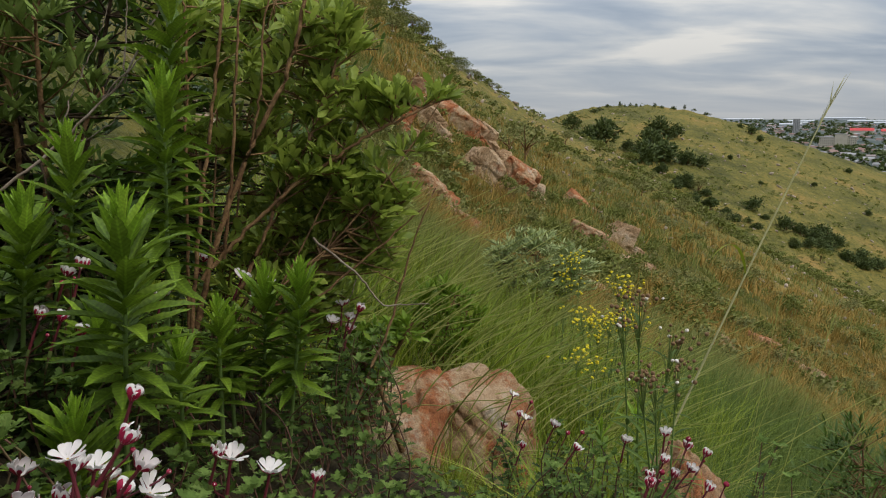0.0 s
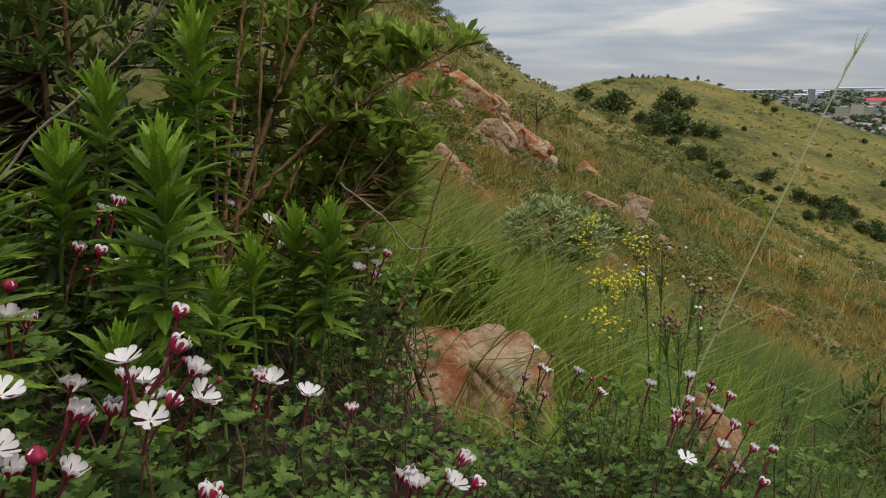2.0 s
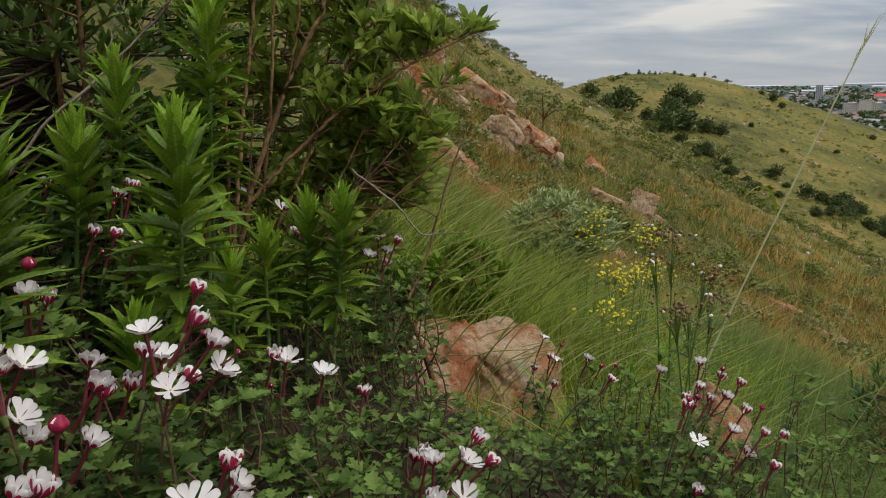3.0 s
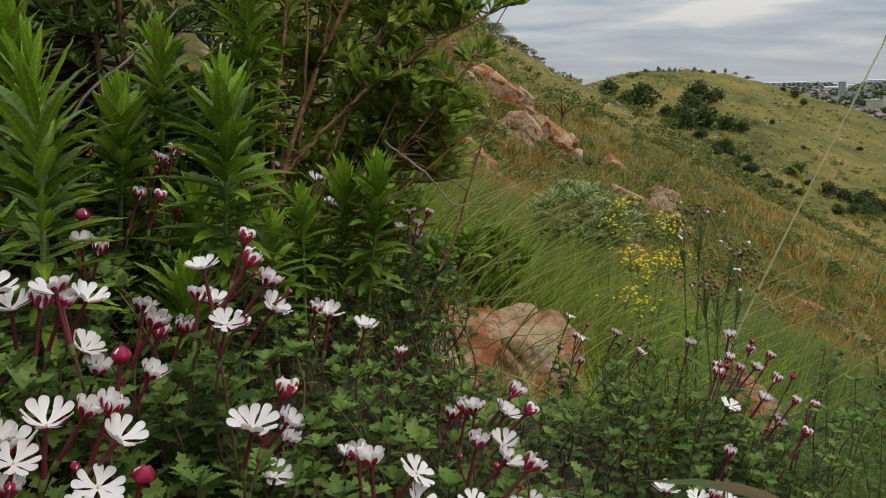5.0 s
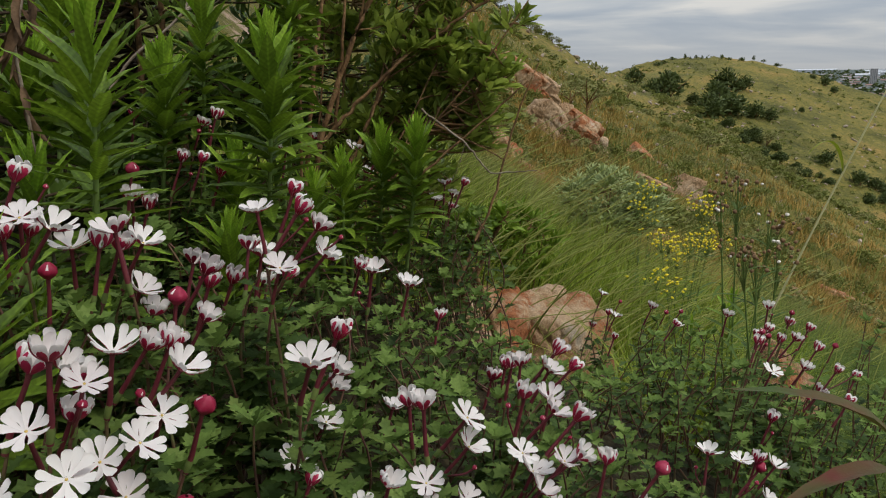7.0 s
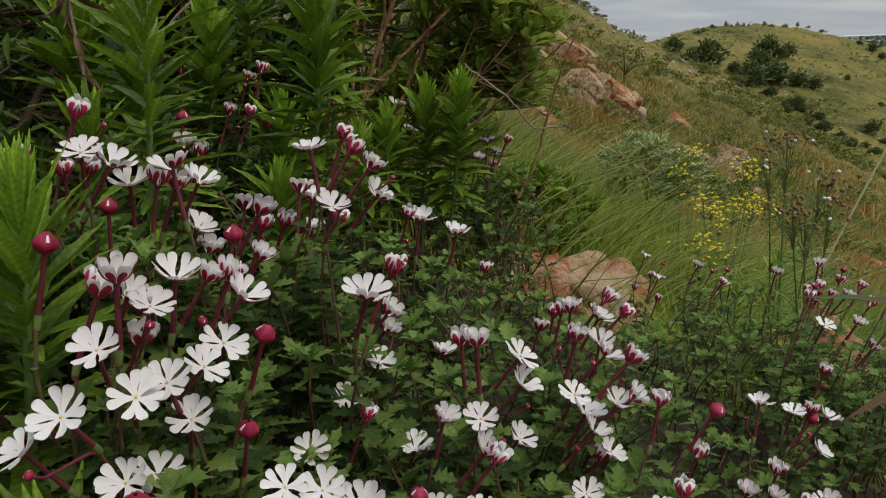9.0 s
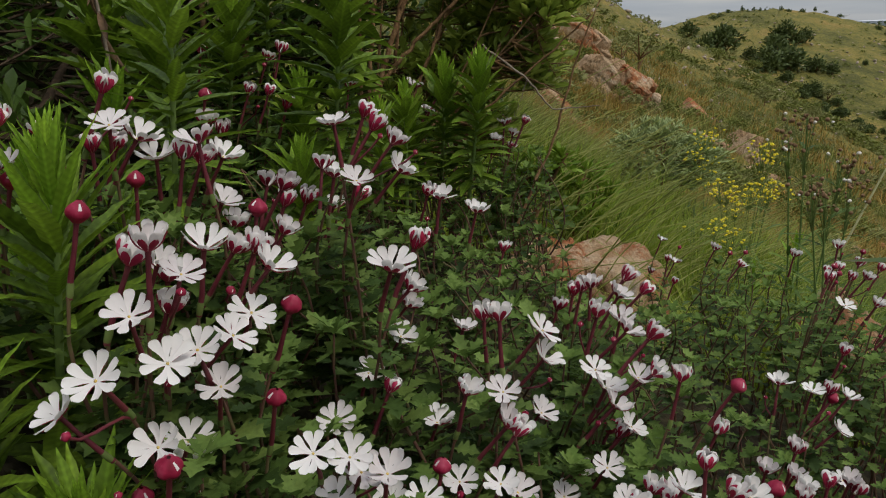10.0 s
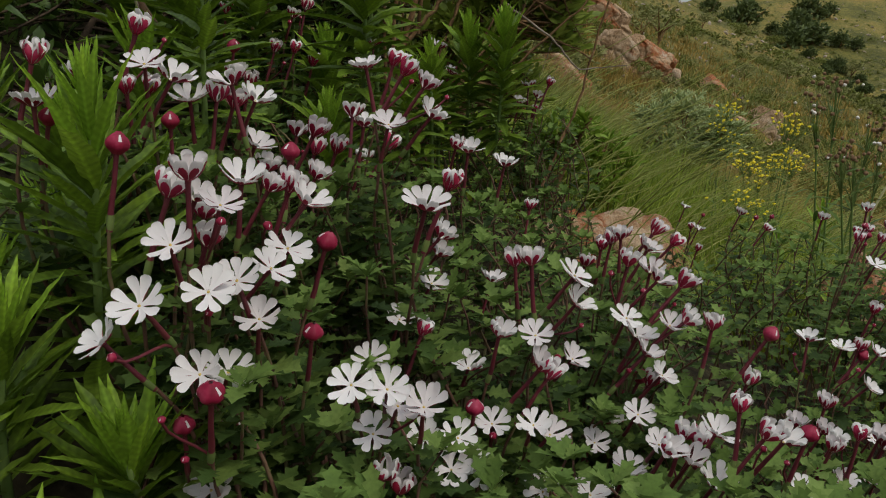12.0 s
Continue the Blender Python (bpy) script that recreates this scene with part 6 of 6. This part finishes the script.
def pebbles():
    forms = []
    for k in range(4):
        me = rock_mesh(60 + k, (1, 1, 0.7), 9, 1, 0.12)
        forms.append((np.array([v.co[:] for v in me.vertices]), np.array([p.vertices[:] for p in me.polygons])))
        bpy.data.meshes.remove(me)
    mats = []
    for _ in range(2200):
        d = math.exp(rng.uniform(math.log(8), math.log(250)))
        a = radians(rng.uniform(-8, 32))
        x, y = d * math.sin(a), d * math.cos(a)
        s = d * rng.uniform(0.0008, 0.0035) * (0.8 if d > 120 else 1)
        mats.append(pose(x, y, stand(x, y) + s * 0.2, 0, rng.uniform(10, 40), rng.uniform(0, 360)) @ Matrix.Diagonal((s * rng.uniform(0.8, 2), s, s, 1)))
    ob = new("loose_stones", mesh_np("loose_stones", *mass(forms, mats), PALE_ROCK))
    tagged(ob, "pale stones scattered over the grassy slopes", "stones", kind="stuff")


pebbles()

# ---- bushes and trees farther off ----


def crown_mesh(name, seed, clumps, leaves, leaf, mat, flat=1.0):
    """A crown of leaf clumps about one unit high and wide, uneven and with gaps."""
    r = np.random.default_rng(seed)
    mats = []
    for _ in range(clumps):
        d = r.normal(size=3)
        d /= np.linalg.norm(d)
        d[2] = abs(d[2]) * 1.1 - 0.25
        c = np.array([0, 0, 0.5 if flat <= 1 else 0.42]) + d * np.array([0.42, 0.42, 0.38 * flat]) * r.uniform(0.3, 1.0)
        w = r.uniform(0.1, 0.2) * (1.25 if flat > 1 else 1)
        for _ in range(leaves):
            q = r.normal(size=3)
            q /= np.linalg.norm(q)
            at = c + q * w * r.uniform(0.5, 1.0)
            mats.append(place(at, along(q + np.array([0, 0, 0.3]), r.uniform(0, 3)), leaf * r.uniform(0.7, 1.3)))
    return mesh_np(name, *mass(FINE_BROAD, mats), mat)


FINE_BROAD = [leaf_grid([0, 0.5, 1], [0.12, 0.36, 0.05], 0.2, 0.25, 2), leaf_grid([0, 0.5, 1], [0.12, 0.3, 0.05], 0.2, 0.4, 2)]


def woody(name, seed, at, label, category, group, clumps, leaves, leaf, mat, trunk, limbs=5, full=False):
    r = np.random.default_rng(seed)
    top = thing(name, (0, 0, 0), label, category, group)
    crown = crown_mesh("crown", seed, clumps, leaves, leaf, mat, 1.25 if full else 1.0)
    part("crown", crown, top)
    v = [tube(bezier((0, 0, -0.08), (0.02, 0, 0.1), (0, 0.03, 0.25), (0.01, 0.02, 0.45), 7), np.linspace(trunk, trunk * 0.4, 7), 6)]
    part("trunk", mesh_np("trunk", *v[0], BARK), top)
    for _ in range(limbs):
        e = r.normal(size=3) * np.array([0.28, 0.28, 0.1]) + np.array([0, 0, 0.55])
        s = np.array([0, 0.01, r.uniform(0.08, 0.25)])
        part("limb", mesh_np("limb", *tube(bezier(s, s + (e - s) * 0.3 + np.array([0, 0, 0.04]), s + (e - s) * 0.7, e, 6), np.linspace(trunk * 0.55, trunk * 0.15, 6), 5), BARK), top)
    return top


def plant_out(model, rows, sunk=0.03):
    first = True
    for x, y, tall, wide, *_ in rows:
        m = Matrix.Translation((x, y, stand(x, y) - sunk * tall)) @ Matrix.Rotation(rng.uniform(0, 6.28), 4, "Z") @ Matrix.Diagonal((tall * wide, tall * wide, tall, 1))
        if first:
            model.matrix_basis = m
            for o in model.children:
                o.matrix_parent_inverse = Matrix.Identity(4)
            model.matrix_basis = m
            base = model
            first = False
        else:
            c = copy_thing(base, Matrix.Identity(4))
            c.matrix_basis = m


bush_a = woody("hillside_bush", 1, None, "olive-green bush on the grassy hillside", "bush", "bushes on the hillside", 20, 46, 0.052, BUSH, 0.025)
bush_b = woody("hillside_bush", 2, None, "grey-green straggly bush on the grassy hillside", "bush", "bushes on the hillside", 16, 46, 0.05, GREY_BUSH, 0.025)
plant_out(bush_a, [(x, y, h * r, 1 / r) for x, y, h, r in BUSHES[::2]] + [(x, y, h * 0.7 * r, 1.5 / r) for x, y, h, r in SKYLINE_BUSHES[::2]])
plant_out(bush_b, [(x, y, h * r, 1 / r) for x, y, h, r in BUSHES[1::2]] + [(x, y, h * 0.7 * r, 1.5 / r) for x, y, h, r in SKYLINE_BUSHES[1::2]])
more = []
while len(more) < 90:
    d, a = math.exp(rng.uniform(math.log(9), math.log(120))), radians(rng.uniform(-6, 31))
    more.append((d * math.sin(a), d * math.cos(a), min(1.6, d * rng.uniform(0.012, 0.03)), rng.uniform(1.1, 1.7)))
low_bush = woody("low_scrub", 5, None, "low dark scrub in the hillside grass", "bush", "low scrub on the hillside", 16, 40, 0.055, BUSH, 0.02, 1)
plant_out(low_bush, more[:50])
low_grey = woody("low_scrub", 6, None, "low grey-green scrub in the hillside grass", "bush", "low scrub on the hillside", 16, 40, 0.055, GREY_BUSH, 0.02, 1)
plant_out(low_grey, more[50:])
crag_tree = woody("small_tree", 9, None, "small gnarled tree with thin leaves on the ridge", "tree", "trees", 11, 22, 0.06, GREY_BUSH, 0.03)
plant_out(crag_tree, [(5.3, 50.0, 3.6, 1.05), (3.9, 46.0, 2.2, 1.2)])
tree_a = woody("hill_tree", 11, None, "dark green tree on the far hill", "tree", "trees on the far hill", 24, 32, 0.1, TREE, 0.03, 3, True)
tree_b = woody("hill_thicket_tree", 12, None, "spreading dark tree in the far gully", "tree", "trees on the far hill", 24, 32, 0.1, TREE, 0.03, 2, True)
plant_out(tree_a, [r for r in HILL_TREES if r[4] == 0])
plant_out(tree_b, [r for r in HILL_TREES if r[4] == 1] + GULLY_SCRUB + GULLY_THICKET, 0.15)
tree_c = woody("crest_tree", 13, None, "small tree on the crest of the far hill", "tree", "trees on the far crest", 12, 30, 0.1, TREE, 0.03, 1, True)
plant_out(tree_c, CREST_TREES, 0.22)


def scrub(name, count, near, far, smallest, largest, mat, label, leaves=7, leaf=0.22):
    forms = []
    for k in range(3):
        me = crown_mesh("scrub", 30 + k, 6 if leaves < 10 else 10, leaves, leaf, BUSH, 0.8)
        forms.append((np.array([v.co[:] for v in me.vertices]), np.array([p.vertices[:] for p in me.polygons])))
        bpy.data.meshes.remove(me)
    mats = []
    while len(mats) < count:
        d, a = math.exp(rng.uniform(math.log(near), math.log(far))), radians(rng.uniform(-7, 33))
        x, y = d * math.sin(a), d * math.cos(a)
        if noise.noise(Vector((x * 0.06, y * 0.035, 3.0))) + rng.normal(0, 0.2) < -0.06:
            continue
        s = rng.uniform(smallest, largest)
        mats.append(pose(x, y, stand(x, y) - 0.12 * s, 0, 0, rng.uniform(0, 360)) @ Matrix.Diagonal((s * rng.uniform(1.0, 1.6), s * rng.uniform(1.0, 1.6), s, 1)))
    ob = new(name, mesh_np(name, *mass(forms, mats), mat))
    tagged(ob, label, "scrub", kind="stuff")


scrub("far_scrub", 2400, 75, 270, 0.25, 1.1, BUSH, "scattered low scrub on the far hill")
scrub("far_scrub", 1300, 75, 270, 0.2, 0.8, GREY_BUSH, "scattered grey-green scrub on the far hill")
scrub("slope_scrub", 420, 16, 75, 0.25, 0.8, BUSH, "low green scrub scattered in the slope grass", 18, 0.1)
scrub("slope_scrub", 420, 13, 75, 0.25, 0.7, GREY_BUSH, "low grey-green scrub scattered in the slope grass", 18, 0.1)

# ---- the town on the plain ----


def box(x0, x1, y0, y1, z0, z1):
    V = np.array([(x, y, z) for z in (z0, z1) for y in (y0, y1) for x in (x0, x1)], float)
    F = np.array([(0, 2, 3, 1), (4, 5, 7, 6), (0, 1, 5, 4), (2, 6, 7, 3), (0, 4, 6, 2), (1, 3, 7, 5)])
    return V, F


def building(name, at, size, turn, wall, roof, label, category, rows=0, cols=0, gable=0.0):
    x, y = at
    w, d, h = size
    top = thing(name, (x, y, float(height(x, y)) - 1), label, category, "large buildings in the town")
    m = Matrix.Translation((x, y, float(height(x, y)) - 1)) @ Matrix.Rotation(radians(turn), 4, "Z")
    part("wall", mesh_np("wall", *box(-w / 2, w / 2, -d / 2, d / 2, 0, h), wall, None, False), top, m)
    if gable:
        V = np.array([(-w / 2 - 1, -d / 2 - 1, h), (w / 2 + 1, -d / 2 - 1, h), (w / 2 + 1, d / 2 + 1, h), (-w / 2 - 1, d / 2 + 1, h), (-w / 2 - 1, 0, h + gable), (w / 2 + 1, 0, h + gable)], float)
        me = bpy.data.meshes.new("roof")
        me.from_pydata([tuple(p) for p in V], [], [(0, 1, 5, 4), (2, 3, 4, 5), (0, 4, 3), (1, 2, 5), (0, 3, 2, 1)])
        me.materials.append(roof)
        part("roof", me, top, m)
    else:
        part("roof", mesh_np("roof", *box(-w / 2 - 0.4, w / 2 + 0.4, -d / 2 - 0.4, d / 2 + 0.4, h, h + 1.2), roof, None, False), top, m)
    win = mesh_np("window", *box(-0.8, 0.8, -0.15, 0.1, -0.9, 0.9), WINDOW, None, False)
    for r in range(rows):
        for c in range(cols):
            part("window", win, top, m @ Matrix.Translation((-w / 2 + (c + 0.5) * w / cols, -d / 2, (r + 0.7) * h / (rows + 0.4))))
    return top


tower = building("tower_block", (1068, 2372), (19, 18, 46), -22, CONCRETE, CONCRETE, "tall grey tower block over the town trees", "tower", 14, 4)
building("apartment_block", (858, 1700), (72, 18, 24), -26, CREAM, CONCRETE, "long cream apartment block in the town", "building", 6, 18)
building("stair_block", (862, 1694), (24, 18, 31), -26, CREAM, CONCRETE, "taller middle wing of the cream block", "building", 0, 0)
building("red_roofed_hall", (1245, 2330), (62, 40, 12), -26, CREAM, RED_ROOF, "hall with a bright red roof in the town", "building", 0, 0, 8)
building("red_roofed_hall", (1320, 2300), (60, 40, 10), -26, CREAM, RED_ROOF, "hall with a bright red roof in the town", "building", 0, 0, 7)
for x, y, w, d in ((1560, 4080, 190, 90), (2130, 4190, 210, 90), (1500, 3300, 60, 40), (1900, 3500, 170, 60), (2200, 3600, 180, 70), (1640, 3600, 110, 50), (2450, 3900, 200, 80), (1350, 3050, 80, 50), (1780, 3150, 90, 40)):
    building("warehouse", (x, y), (w, d, 11), rng.uniform(-34, -18), WHITE_WALL, PALE_ROOF, "long white-roofed warehouse on the plain", "warehouse", 0, 0, 4)


def town():
    r = np.random.default_rng(5)
    walls, roofs, trees = [], [], []
    form = []
    for k in range(3):
        me = crown_mesh("t", 50 + k, 5, 5, 0.42, TREE)
        form.append((np.array([v.co[:] for v in me.vertices]), np.array([p.vertices[:] for p in me.polygons])))
        bpy.data.meshes.remove(me)
    for _ in range(1000):
        d, a = 950 + 2900 * r.uniform() ** 1.6, radians(r.uniform(17, 40))
        x, y = d * math.sin(a), d * math.cos(a)
        z = float(height(x, y))
        w, l, h = r.uniform(7, 12), r.uniform(9, 20), r.uniform(3.2, 5)
        m = np.array(pose(x, y, z - 0.5, 0, 0, r.uniform(-40, 0)))
        v, f = box(-l / 2, l / 2, -w / 2, w / 2, 0, h)
        walls.append((v @ m[:3, :3].T + m[:3, 3], f))
        V = np.array([(-l / 2 - 0.5, -w / 2 - 0.5, h), (l / 2 + 0.5, -w / 2 - 0.5, h), (l / 2 + 0.5, w / 2 + 0.5, h), (-l / 2 - 0.5, w / 2 + 0.5, h), (-l / 2, 0, h + 3), (l / 2, 0, h + 3)])
        roofs.append((V @ m[:3, :3].T + m[:3, 3], np.array([(0, 1, 5, 4), (2, 3, 4, 5), (1, 2, 5, 5), (3, 0, 4, 4)])[:2]))
    for _ in range(2600):
        d, a = 700 + 3600 * r.uniform() ** 1.4, radians(r.uniform(15, 41))
        x, y = d * math.sin(a), d * math.cos(a)
        s = r.uniform(6, 14)
        trees.append(pose(x, y, float(height(x, y)) - 1, 0, 0, r.uniform(0, 360)) @ Matrix.Diagonal((s * 1.3, s * 1.3, s, 1)))
    tagged(new("town_house_walls", mesh_np("town_house_walls", *joined(walls), HOUSE_WALL, None, False)), "small pale houses spread over the plain", "houses", kind="stuff")
    tagged(new("town_house_roofs", mesh_np("town_house_roofs", *joined(roofs), HOUSE_ROOF, None, False)), "red and grey house roofs among trees", "houses", kind="stuff")
    tagged(new("town_trees", mesh_np("town_trees", *mass(form, trees), TREE)), "dark trees between the houses of the town", "trees", kind="stuff")


town()
